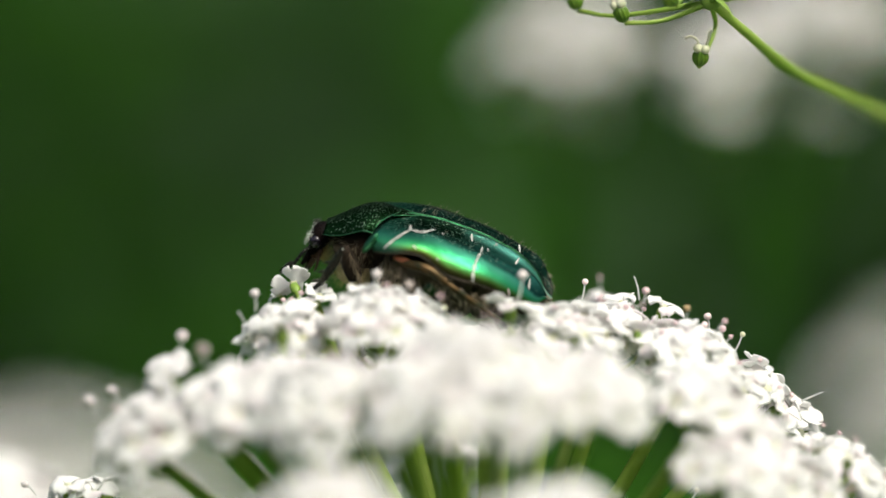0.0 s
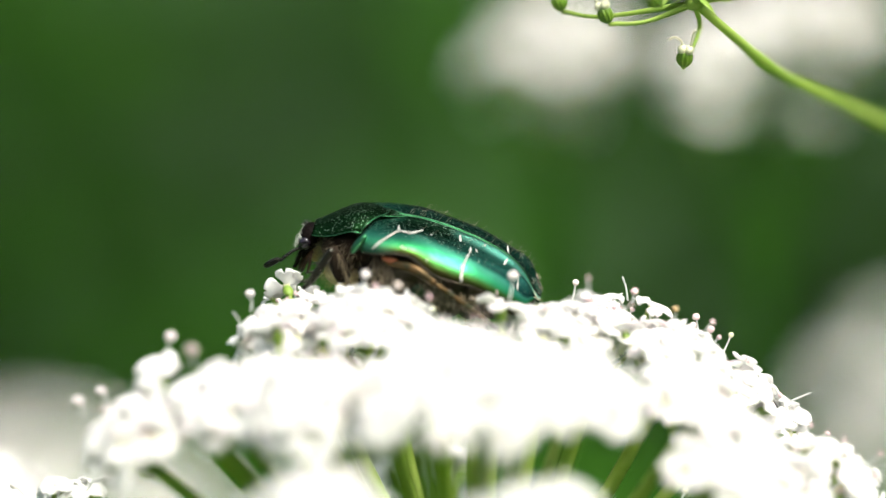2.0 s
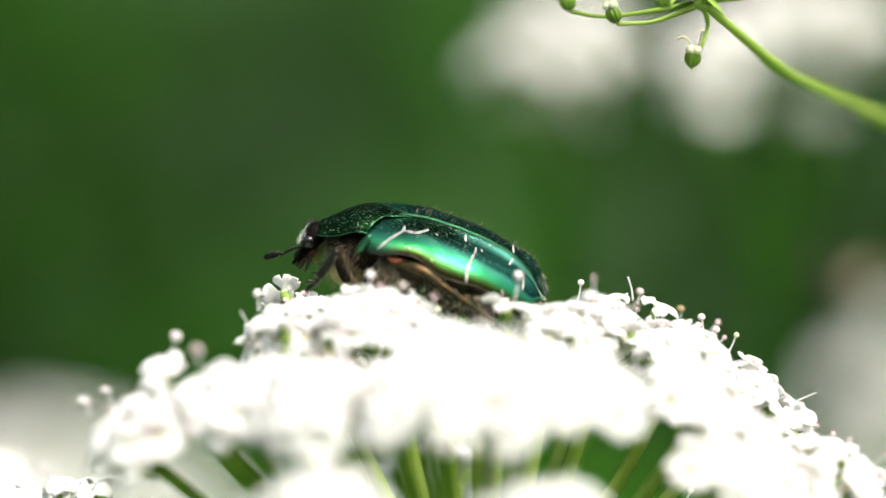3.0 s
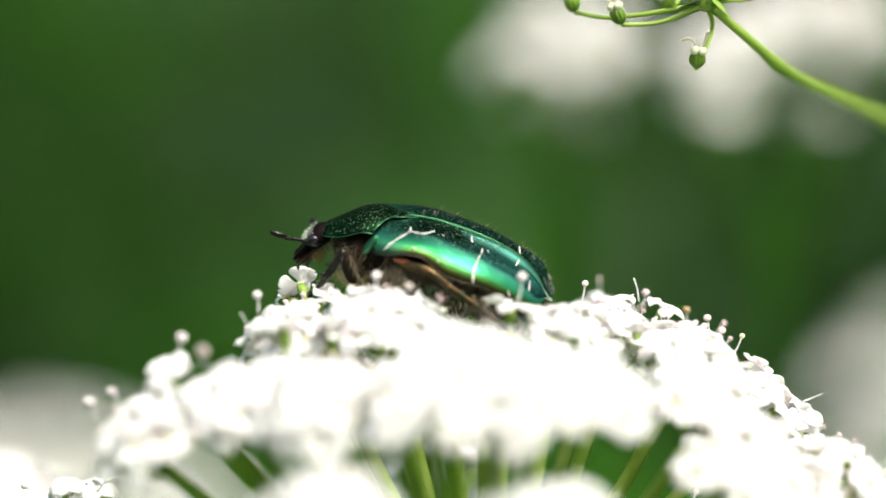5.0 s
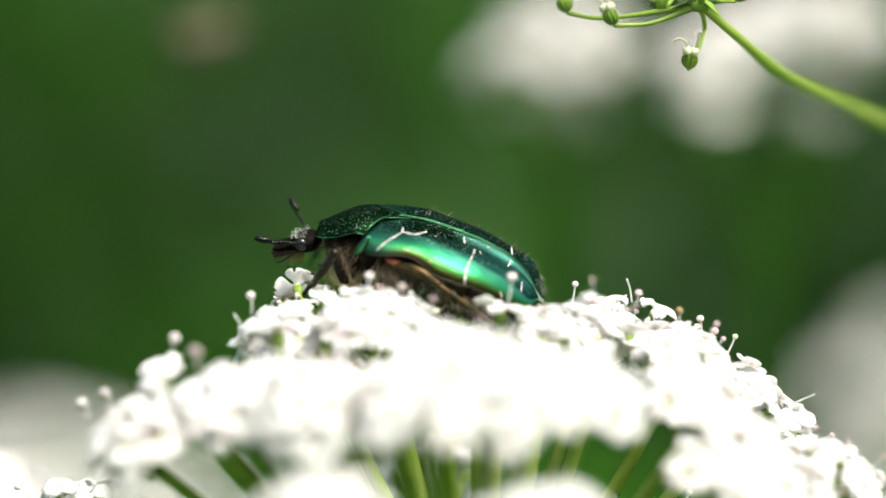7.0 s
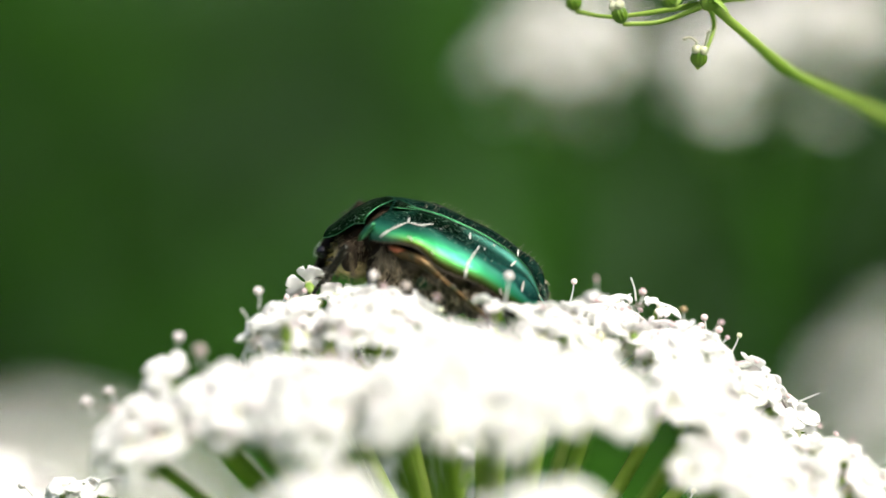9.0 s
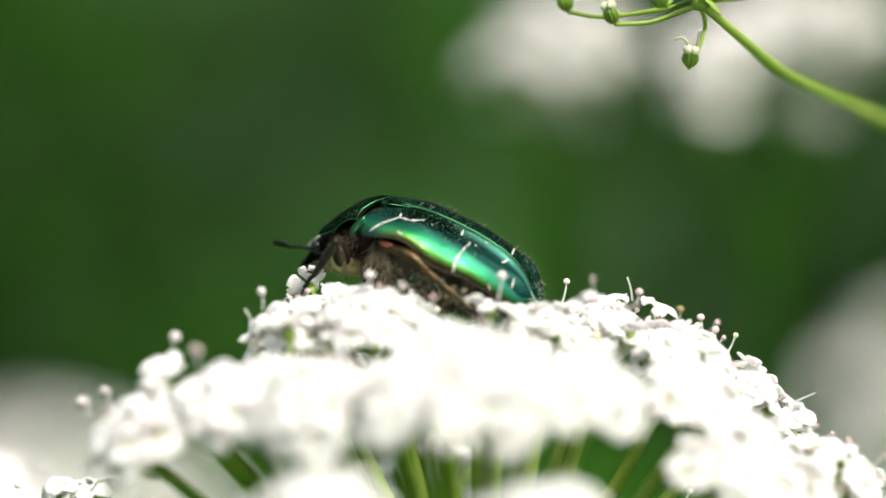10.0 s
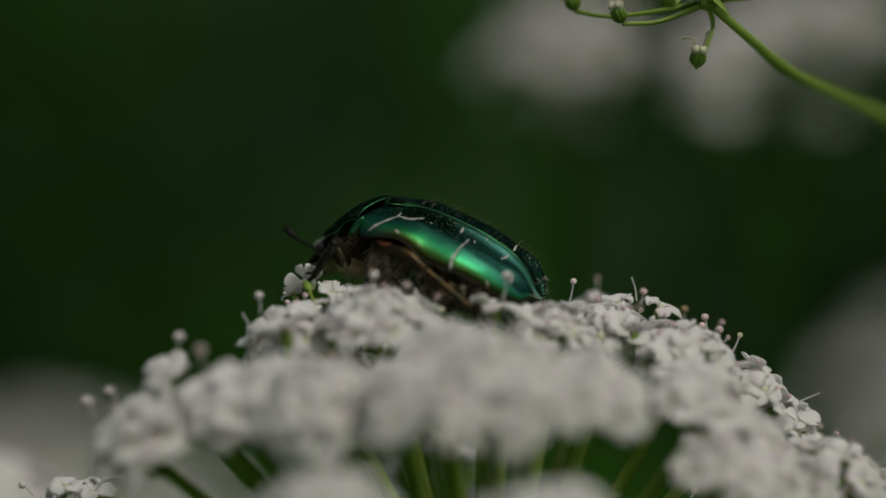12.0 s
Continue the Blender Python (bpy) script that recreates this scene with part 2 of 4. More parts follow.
# ---- mesh tools ----
class Shape:
    """Collects pieces, in mm, into one mesh."""

    def __init__(self):
        self.v, self.f, self.m = [], [], []

    def add(self, verts, faces, mat=0, at=None):
        n = len(self.v)
        self.v += [tuple((at @ Vector(p)) if at else p) for p in verts]
        self.f += [tuple(i + n for i in f) for f in faces]
        self.m += [mat] * len(faces)

    def tube(self, points, radii, sides=8, mat=0, at=None):
        pts = [Vector(p) for p in points]
        verts, faces = [], []
        side = None
        for i, p in enumerate(pts):
            way = (pts[min(i + 1, len(pts) - 1)] - pts[max(i - 1, 0)]).normalized()
            if side is None:
                side = way.orthogonal().normalized()
            side = (side - way * side.dot(way)).normalized()
            up = way.cross(side)
            for k in range(sides):
                a = 2 * math.pi * k / sides
                verts.append(p + (side * math.cos(a) + up * math.sin(a)) * radii[i])
        for i in range(len(pts) - 1):
            for k in range(sides):
                j = (k + 1) % sides
                faces.append((i * sides + k, i * sides + j, (i + 1) * sides + j, (i + 1) * sides + k))
        faces.append(tuple(range(sides))[::-1])
        faces.append(tuple((len(pts) - 1) * sides + k for k in range(sides)))
        self.add(verts, faces, mat, at)

    def ball(self, centre, radii, mat=0, rings=7, segs=10, at=None, shape=None):
        verts, faces = [(0, 0, -1)], []
        for i in range(1, rings):
            a = math.pi * i / rings
            for k in range(segs):
                b = 2 * math.pi * k / segs
                verts.append((math.sin(a) * math.cos(b), math.sin(a) * math.sin(b), -math.cos(a)))
        verts.append((0, 0, 1))
        for k in range(segs):
            j = (k + 1) % segs
            faces.append((0, 1 + j, 1 + k))
            faces.append((len(verts) - 1, 1 + (rings - 2) * segs + k, 1 + (rings - 2) * segs + j))
            for i in range(rings - 2):
                faces.append((1 + i * segs + k, 1 + i * segs + j, 1 + (i + 1) * segs + j, 1 + (i + 1) * segs + k))
        if shape:
            verts = [shape(*p) for p in verts]
        c = centre
        self.add([(c[0] + p[0] * radii[0], c[1] + p[1] * radii[1], c[2] + p[2] * radii[2]) for p in verts], faces, mat, at)

    def slab(self, rows, thick, mat=0, at=None):
        """A curved sheet of that thickness, from rows of points."""
        nu, nv = len(rows), len(rows[0])
        pts = [[Vector(p) for p in r] for r in rows]
        top, low = [], []
        for i in range(nu):
            for j in range(nv):
                du = pts[min(i + 1, nu - 1)][j] - pts[max(i - 1, 0)][j]
                dv = pts[i][min(j + 1, nv - 1)] - pts[i][max(j - 1, 0)]
                n = du.cross(dv)
                n = n.normalized() if n.length > 1e-9 else Vector((0, 0, 1))
                top.append(pts[i][j])
                low.append(pts[i][j] - n * thick)
        faces, m = [], nu * nv
        for i in range(nu - 1):
            for j in range(nv - 1):
                a, b, c, d = i * nv + j, (i + 1) * nv + j, (i + 1) * nv + j + 1, i * nv + j + 1
                faces += [(a, b, c, d), (m + d, m + c, m + b, m + a)]
        rim = [i * nv for i in range(nu)] + [(nu - 1) * nv + j for j in range(1, nv)]
        rim += [i * nv + nv - 1 for i in range(nu - 2, -1, -1)] + [j for j in range(nv - 2, 0, -1)]
        for a, b in zip(rim, rim[1:] + rim[:1]):
            faces.append((b, a, m + a, m + b))
        self.add(top + low, faces, mat, at)

    def mesh(self, name, *mats):
        me = bpy.data.meshes.new(name)
        me.from_pydata([(x * MM, y * MM, z * MM) for x, y, z in self.v], [], self.f)
        for m in mats:
            me.materials.append(m)
        me.polygons.foreach_set("material_index", self.m)
        me.polygons.foreach_set("use_smooth", [True] * len(self.f))
        bm = bmesh.new()
        bm.from_mesh(me)
        bmesh.ops.recalc_face_normals(bm, faces=bm.faces)
        bm.to_mesh(me)
        bm.free()
        me.update()
        return me


def part(name, data, parent, label="", at=None):
    ob = new(name, data)
    ob.parent = parent
    if at is not None:
        ob.matrix_basis = at
    return tagged(ob, label)


def smooth(table, x):
    """Reads a table of (x, value) rows, eased between the rows."""
    if x >= table[0][0]:
        return table[0][1]
    for (a, va), (b, vb) in zip(table, table[1:]):
        if x >= b:
            k = (x - a) / (b - a)
            return va + (vb - va) * k
    return table[-1][1]


def curve(points, n):
    """n points on a smooth curve through the given ones."""
    p = [Vector(q) for q in points]
    p = [2 * p[0] - p[1]] + p + [2 * p[-1] - p[-2]]
    out = []
    for i in range(n):
        s = i / (n - 1) * (len(p) - 3)
        k = min(int(s), len(p) - 4)
        t = s - k
        a, b, c, d = p[k:k + 4]
        out.append(0.5 * (2 * b + (c - a) * t + (2 * a - 5 * b + 4 * c - d) * t * t + (3 * b - a - 3 * c + d) * t ** 3))
    return out


def aim(way, spin=0.0):
    """A turn that lays z along way."""
    return Vector(way).to_track_quat("Z", "Y").to_matrix().to_4x4() @ Matrix.Rotation(spin, 4, "Z")


# ---- ground and far green ----
def ground():
    bm = bmesh.new()
    bmesh.ops.create_grid(bm, x_segments=80, y_segments=80, size=40.0)
    for v in bm.verts:
        v.co.z = 0.10 * (noise.noise(v.co * 0.3)) * min(1, max(0, v.co.length - 1.5)) - 0.0
    me = bpy.data.meshes.new("ground")
    bm.to_mesh(me)
    bm.free()
    me.materials.append(TURF)
    tagged(new("ground", me), "grassy meadow ground in green shade", "ground", kind="structure")


def greenery(name, label, seed, count, x0, x1, y0, y1, z0, z1, size, mat, gap, drift=(0, 0, 0), hang=0.0):
    """A bank of many small pointed leaves with gaps; hang: how far its upper part overhangs its foot."""
    rnd = random.Random(seed)
    verts, faces = [], []
    while len(faces) < count * 4:
        p = Vector((rnd.uniform(x0, x1), rnd.uniform(y0, y1), z0 + (z1 - z0) * rnd.random() ** 1.2))
        if noise.noise((p + Vector(drift)) * 2.2 + Vector((seed, 0, 0))) < gap:
            continue
        p.y += hang * max(0.0, 0.8 - p.z)
        s = size * rnd.uniform(0.5, 1.3)
        turn = Euler((rnd.uniform(-0.9, 0.9), rnd.uniform(-0.9, 0.9), rnd.uniform(0, 6.3))).to_matrix()
        n = len(verts)
        for q in ((0, 0, 0), (0.45, 0.5, 0.10), (0.45, 0, 0), (0.45, -0.5, 0.10), (1.2, 0, -0.18)):
            verts.append(p + turn @ Vector(q) * s)
        faces += [(n, n + 2, n + 1), (n, n + 3, n + 2), (n + 1, n + 2, n + 4), (n + 2, n + 3, n + 4)]
    me = bpy.data.meshes.new(name)
    me.from_pydata(verts, [], faces)
    me.materials.append(mat)
    me.update()
    return tagged(new(name, me), label, "foliage", kind="stuff")


ground()
greenery("hedge", "dense dark green hedge leaves far behind the flowers", 5, 30000, -3.0, 3.0, 1.6, 3.0, 0.0, 2.6, 0.07, LEAF, -0.25, (0.10, 0, 0.03), 0.28)
greenery("meadow_leaves", "green meadow leaves out of focus behind the flowers", 8, 9000, -1.2, 1.2, 0.7, 1.6, 0.0, 0.37, 0.06, LEAF, -0.1)

# unseen foliage added behind the lens, darkens what the beetle's side reflects
greenery("unseen_foliage", "unseen dark green leaves added behind the viewer to darken shell reflections", 21, 14000, -6.0, 6.0, -6.5, -4.5, 0.0, 3.0, 0.16, LEAF, -0.3)


# ---- umbels ----
def petal_rows(length, wide, curl, cup):
    """A round, cupped petal on a narrow claw, its notched tip folded in."""
    rows = []
    for i in range(9):
        u = i / 8
        if u < 0.55:
            k = u / 0.55
            half = wide * (0.16 + 0.84 * k * k * (3 - 2 * k))
        else:
            half = wide * math.sqrt(max(0.05, 1 - ((u - 0.55) / 0.46) ** 2))
        row = []
        for j in range(7):
            v = j / 3 - 1
            x = 0.24 + length * (0.85 * u + 0.15 * math.sin(u * 1.57)) - 0.24 * max(0, u - 0.7) / 0.3 * (1 - abs(v)) ** 2
            z = 0.12 + 0.50 * math.sin(u * 2.2) - curl * u * u + cup * v * v * u - 0.12 * u * (1 - abs(v)) ** 2
            row.append((x, half * v * (1 - 0.12 * v * v), z))
        rows.append(row)
    return rows


def floret_mesh(seed, stamens, size=1.0):
    """One flower: round notched petals, cream disc, green ovary, stamens with pink tips."""
    rnd = random.Random(seed)
    s = Shape()
    s.ball((0, 0, -0.62), (0.50, 0.44, 0.80), 1, 7, 11)
    s.ball((0, 0, 0.10), (0.42, 0.42, 0.24), 2, 5, 9)
    for k in range(5):
        turn = Matrix.Rotation(2 * math.pi * k / 5 + rnd.uniform(-0.16, 0.16), 4, "Z")
        grow = size * (1.16 if k == 0 else rnd.uniform(0.82, 1.02))
        tilt = Matrix.Rotation(rnd.uniform(-0.42, 0.24), 4, "Y") @ Matrix.Rotation(rnd.uniform(-0.25, 0.25), 4, "X")
        s.slab(petal_rows(1.66 * grow, 1.04 * grow, rnd.uniform(0.15, 0.85), rnd.uniform(-0.30, 0.40)), 0.09, 0, turn @ tilt)
    for k in range(stamens):
        a = 2 * math.pi * (k + 0.5) / 5 + rnd.uniform(-0.3, 0.3)
        out, tall = rnd.uniform(0.5, 1.3), rnd.uniform(1.2, 2.0)
        tip = (math.cos(a) * out, math.sin(a) * out, tall)
        s.tube(curve([(math.cos(a) * 0.35, math.sin(a) * 0.35, 0.1), (math.cos(a) * out * 0.9, math.sin(a) * out * 0.9, tall * 0.5), tip], 6), [0.06] * 6, 5, 3)
        s.ball(tip, (0.24, 0.19, 0.17), 4, 5, 7)
    s.tube([(0, 0, -1.2), (0.05, 0.03, -2.4), (0, 0, -4.0)], [0.19, 0.14, 0.15], 6, 5)
    return s.mesh("floret", PETAL, OVARY, DISC, FILAMENT, ANTHER, RAY)


FLORETS = [floret_mesh(1, 0), floret_mesh(2, 1), floret_mesh(3, 0, 1.12), floret_mesh(4, 0, 0.92), floret_mesh(5, 1, 0.85), floret_mesh(6, 0), floret_mesh(7, 0, 1.05)]


def umbellet(parent, node_at, way, count, radius, seed):
    """A small flower head: flowers on stalklets that spread from one point into a shallow cap."""
    rnd = random.Random(seed)
    s = Shape()
    stand = radius * 1.15
    s.ball((0, 0, 0), (0.42, 0.42, 0.35), 0, 5, 8)
    base = Matrix.Translation(Vector(node_at) * MM) @ aim(way)
    head = part("umbellet", s.mesh("umbellet", RAY), parent, "small head of white flowers on green stalklets", base)
    for k in range(count):
        r = radius * math.sqrt((k + 0.4) / count)
        a = k * 2.39996 + rnd.uniform(-0.25, 0.25)
        top = Vector((math.cos(a) * r, math.sin(a) * r, stand - 0.5 * r * r / radius + rnd.uniform(-0.35, 0.35)))
        lean = Vector((math.cos(a) * r / radius + rnd.uniform(-.13, .13), math.sin(a) * r / radius + rnd.uniform(-.13, .13), 1)).normalized()
        part("floret", FLORETS[rnd.randrange(7)], head, "", Matrix.Translation(top * MM) @ aim(lean, rnd.uniform(0, 6.28)))
    return head


def umbel(label, node_world, heads, seed, split=True):
    """A whole flowering stalk: stem to the ground, rays, small heads. heads: places in mm from the node, count, radius."""
    rnd = random.Random(seed)
    root = new("umbel")
    root.location = (node_world.x, node_world.y, 0.0)
    tagged(root, label, "flower", group="white umbels")
    h = node_world.z / MM
    s = Shape()
    s.tube(curve([(rnd.uniform(-25, 25), rnd.uniform(0, 30), -5), (rnd.uniform(-8, 8), 10, h * 0.5), (0, 1.5, h * 0.93), (0, 0, h)], 24),
           [(2.4 - 1.1 * i / 23) * (1 if split else 0.55) for i in range(24)], 10)
    s.ball((0, 0, h), (1.5, 1.5, 1.1), 0, 6, 10)
    part("stem", s.mesh("stem", STEM if split else LEAF), root)
    base = Vector((0, 0, h))
    made = []
    for k, (p, count, radius) in enumerate(heads):
        p, count = Vector(p), round(count * 0.78)
        way = (p.normalized() * 0.75 + Vector((0, 0, 0.55))).normalized()
        tie = p - way * radius * 1.15
        s = Shape()
        s.tube(curve([base, base + tie * 0.5 + Vector((tie.x, tie.y, 0)) * 0.10, base + tie], 12), [(0.60 - 0.12 * i / 11) * (1 if split else 0.45) for i in range(12)], 8)
        part("ray", s.mesh("ray", RAY if split else LEAF), root)
        made.append(umbellet(root, base + tie, way, count, radius, seed * 50 + k))
    return root, made


def seen_heads(node_world, rows):
    out = []
    for x, y, d, n, r in rows:
        d = d * 1.3 if d < 0 else d
        out.append(((spot((x - 784) * 0.04145, (441 - y) * 0.04145, d) - node_world) / MM, n, r))
    return out


NODE = spot(2.8, -29.5, 2)
MAIN = [(490, 574, -3, 13, 3.0), (655, 540, -5, 18, 3.9), (1092, 562, 0, 15, 3.7), (988, 572, -4, 9, 2.8), (1222, 600, -2, 15, 3.6),
        (1335, 672, 1, 15, 3.5), (1405, 742, 3, 11, 3.0), (288, 672, -8, 4, 1.0), (232, 752, -11, 14, 3.2), (408, 694, -12, 15, 3.4)]
MAIN += [(552, 690, -16, 17, 4.2), (752, 682, -19, 17, 4.2), (868, 630, -18, 19, 4.6), (1052, 664, -17, 14, 3.1), (1258, 684, -9, 16, 3.8),
         (1330, 762, -8, 18, 4.4), (1305, 822, -13, 14, 3.3), (1510, 825, -4, 15, 4.0), (1425, 850, -9, 14, 4.0)]
MAIN += [(540, 905, -27, 17, 4.8), (975, 930, -27, 17, 4.8), (690, 600, 3, 12, 3.6), (850, 600, 4, 12, 3.6), (1060, 545, 11, 9, 3.0),
         (550, 580, 9, 9, 3.0), (770, 810, 18, 12, 4.0), (932, 704, -20, 11, 3.3), (110, 892, 0, 9, 3.0), (540, 520, 0, 0, 0.8), (893, 572, -5, 0, 0.8), (560, 676, -11, 14, 3.3), (690, 682, -13, 14, 3.5), (778, 606, -12, 10, 2.4), (352, 704, -11, 10, 2.6), (472, 662, -11, 11, 2.8)]
main_umbel, main_heads = umbel("domed white flower umbel on a green stalk, beetle on top", NODE, seen_heads(NODE, MAIN), 1)



def held(head, at, turn):
    """A pose in a head's own space from one in the tilted frame."""
    world = Matrix.Translation(at) @ VIEW.to_3x3().to_4x4() @ turn
    return (Matrix.Translation(main_umbel.location) @ head.matrix_basis).inverted() @ world


# single flowers on the rim of the dome: head, place, depth, lean (right, away, up), size
BLOOMS = [(28, 527, 508, 0, -0.25, 0.7, 0.55, 0.80), (28, 573, 528, -1, 0.35, -0.4, 0.8, 0.62), (28, 503, 528, 1, -0.5, 0.0, 0.8, 0.55), (29, 891, 546, -5, 0.05, -0.06, 1.0, 1.0),
          (7, 286, 660, -8, -0.1, -0.5, 0.9, 0.85), (0, 540, 545, -2, 0.1, -0.4, 0.9, 0.62), (0, 442, 596, -4, -0.6, -0.1, 0.9, 0.8)]
BLOOMS += [(1, 690, 578, -7, 0.45, 0.0, 0.9, 0.85), (1, 728, 545, -5, 0.6, -0.1, 0.8, 0.8), (0, 578, 592, -8, 0.1, 0.05, 0.9, 0.85), (0, 492, 586, -8, -0.1, 0.05, 0.9, 0.9), (3, 1022, 562, -3, 0.2, 0.15, 1.0, 0.9)]
BLOOMS += [(0, 522, 560, -4, 0.0, -0.3, 0.9, 0.8), (0, 465, 572, -5, -0.3, -0.4, 0.9, 0.8), (1, 612, 556, -6, -0.2, -0.5, 0.9, 0.9), (1, 640, 530, -5, -0.1, -0.2, 1.0, 0.85), (1, 604, 588, -8, -0.2, -0.5, 0.8, 0.8)]
BLOOMS += [(2, 1092, 541, 1, -0.1, -0.2, 1.0, 0.75), (2, 1166, 548, 0, 0.3, -0.3, 0.9, 0.8), (2, 1068, 592, -1, -0.2, -0.8, 0.5, 0.72), (2, 1118, 592, -3, -0.3, 0.2, 0.8, 0.7),
           (2, 1098, 618, -1, 0.1, -0.5, -0.3, 0.5), (4, 1152, 645, -3, -0.5, -0.6, 0.6, 0.8), (27, 112, 866, -1, 0.1, -0.4, 0.9, 0.85)]
for k, (h, x, y, d, rx, ry, rz, size) in enumerate(BLOOMS):
    at = spot((x - 784) * 0.04145, (441 - y) * 0.04145, d)
    bloom = part("floret", FLORETS[(0, 2, 3, 5, 6)[k % 5]], main_heads[h], "", held(main_heads[h], at, aim((rx, ry, rz), k * 1.7)))
    bloom.scale = (size, size, size)


def stamen(head, x, y, dx, dy, d, tip_size, mat):
    """A single stamen from a place on the dome to its tip, with or without its anther."""
    s = Shape()
    tip = Vector((dx * 0.04145, 0, -dy * 0.04145))
    s.tube(curve([(0, 0, 0), tip * 0.5 + Vector((0.08, 0.05, 0.04)), tip], 7), [0.085, 0.075, 0.07, 0.065, 0.06, 0.06, 0.07], 6, 0)
    if tip_size:
        s.ball(tip, (tip_size * 1.1, tip_size * 0.9, tip_size), 1, 6, 9)
    at = spot((x - 784) * 0.04145, (441 - y) * 0.04145, d)
    part("stamen", s.mesh("stamen", FILAMENT, mat), main_heads[head], "", held(main_heads[head], at, Matrix()))


for row in ((4, 1250, 603, -11, -24, -1, 0.24, ANTHER), (4, 1250, 603, 20, -17, 0, 0.27, ANTHER), (4, 1246, 600, -2, -36, 2, 0.27, ANTHER),
            (5, 1288, 634, 18, -38, 0, 0.20, DISC), (5, 1272, 622, 7, -10, 0, 0.0, DISC), (6, 1410, 714, 38, -16, 2, 0.0, DISC),
            (3, 1014, 545, 9, -42, 1, 0.23, ANTHER), (2, 1123, 535, -9, -42, 2, 0.0, DISC), (2, 1130, 540, 5, -21, 5, 0.27, ANTHER),
            (4, 1205, 570, 2, -20, 6, 0.28, POLLEN), (23, 1050, 555, 6, -22, 8, 0.36, ANTHER), (23, 1040, 552, 0, -24, 11, 0.40, FLECK)):
    stamen(*row)
for row in ((0, 447, 556, -2, -32, -5, 0.30, WAN), (0, 438, 600, -22, -44, -5, 0.0, DISC), (7, 303, 640, 10, -40, -9, 0.36, WAN),
            (9, 352, 655, -2, -30, -14, 0.44, FLECK), (8, 160, 745, -10, -30, -10, 0.36, WAN), (8, 200, 720, -10, -24, -9, 0.30, WAN),
            (1, 652, 520, 6, -30, -7, 0.32, WAN), (1, 705, 530, 10, -20, -7, 0.34, FLECK), (1, 765, 575, 12, -24, -4, 0.22, DISC),
            (29, 903, 540, 8, -48, -6, 0.34, WAN), (27, 150, 860, 18, -26, 0, 0.26, DISC), (27, 55, 880, -20, -18, 0, 0.26, WAN), (18, 1215, 890, 10, -18, 0, 0.2, DISC)):
    stamen(*row)

FAR = "white umbel far out of focus behind the stalks"
for seed, d, rows in ((10, 118, [(890, 100), (935, 60), (985, 25), (1050, 20), (1100, 55), (922, 180), (980, 110), (985, 160), (1005, 190), (1045, 95), (950, 0)]),
                      (11, 118, [(1240, 80), (1290, 30), (1350, 15), (1400, 60), (1450, 20), (1500, 70), (1550, 30), (1250, 165), (1252, 182), (1264, 196), (1425, 165), (1432, 196), (1300, 110), (1340, 80), (1380, -25), (1480, -20), (1225, 130)])):
    mid = sum(x for x, y in rows) / len(rows)
    node_at = spot((mid - 784) * 0.04145, (441 - 560) * 0.04145, d)
    umbel(FAR, node_at, seen_heads(node_at, [(x, y, d + 9 * ((i % 3) - 1) , (3, 7, 9)[(y < 160) + (y < 90)], 3.3 if y > 160 else 2.6) for i, (x, y) in enumerate(rows)]), seed, False)
for k, (x, y, d, spread, dome, size, label) in enumerate((
        (1672, 560, 235, 22, 24, 14, "white umbel blurred at a distance in shade"),
        (95, 770, 270, 30, 12, 18, "white umbel blurred at a distance in shade"),
        (-15, 835, 32, 5.5, 4, 6, "white umbel close beside the large one"))):
    rnd = random.Random(40 + k)
    top = spot((x - 784) * 0.04145, (441 - y) * 0.04145, d)
    node_at = top - Vector((0, 0, 0.024))
    heads = []
    for i in range(size):
        r, a = spread * math.sqrt((i + 0.5) / size), i * 2.4 + k
        heads.append(((math.cos(a) * r, math.sin(a) * r, 24 - dome * (r / spread) ** 2 + rnd.uniform(-1, 1)), 15, 4.4))
    umbel(label, node_at, heads, 12 + k, False)


# ---- beetle, in mm: x forward, y to its left, z up ----
WIDTH = [(3.9, 3.9), (3.4, 4.25), (2.8, 4.50), (1.6, 4.45), (0.4, 4.45), (-1.5, 4.75), (-3.5, 4.75), (-5.5, 4.35), (-7.2, 3.75), (-8.4, 2.85), (-9.0, 2.05), (-9.4, 0.7)]
CREST = [(3.7, 2.46), (3.1, 2.56), (1.5, 2.74), (0.1, 2.80), (-1.8, 2.62), (-4.0, 2.26), (-6.1, 1.63), (-7.5, 0.85), (-8.4, -0.10), (-8.9, -0.95), (-9.2, -1.35)]
RIM = [(3.7, 0.75), (3.1, 0.95), (1.8, 1.42), (1.2, 1.55), (0.1, 1.38), (-0.7, 0.85), (-1.4, 0.52), (-3.0, 0.42), (-4.1, 0.38), (-5.7, -0.10), (-7.5, -0.80), (-8.8, -1.30), (-9.2, -1.45)]


# where the pitted back gives way to the smooth side
RIDGE = [(3.7, 0.50), (2.2, 0.53), (0.4, 0.50), (-1.3, 0.45), (-4.0, 0.50), (-5.8, 0.52), (-7.4, 0.56), (-8.2, 0.70)]
# half a cross-section of the wing cases, from seam to rim: flat disc, ridge, sloping side
SECTION = ((0.0, 1.0), (0.25, 0.945), (0.48, 0.845), (0.70, 0.71), (0.87, 0.46), (0.96, 0.22), (1.0, 0.0))


def eased(table, x):
    return (smooth(table, x - 0.45) + smooth(table, x) + smooth(table, x + 0.45)) / 3


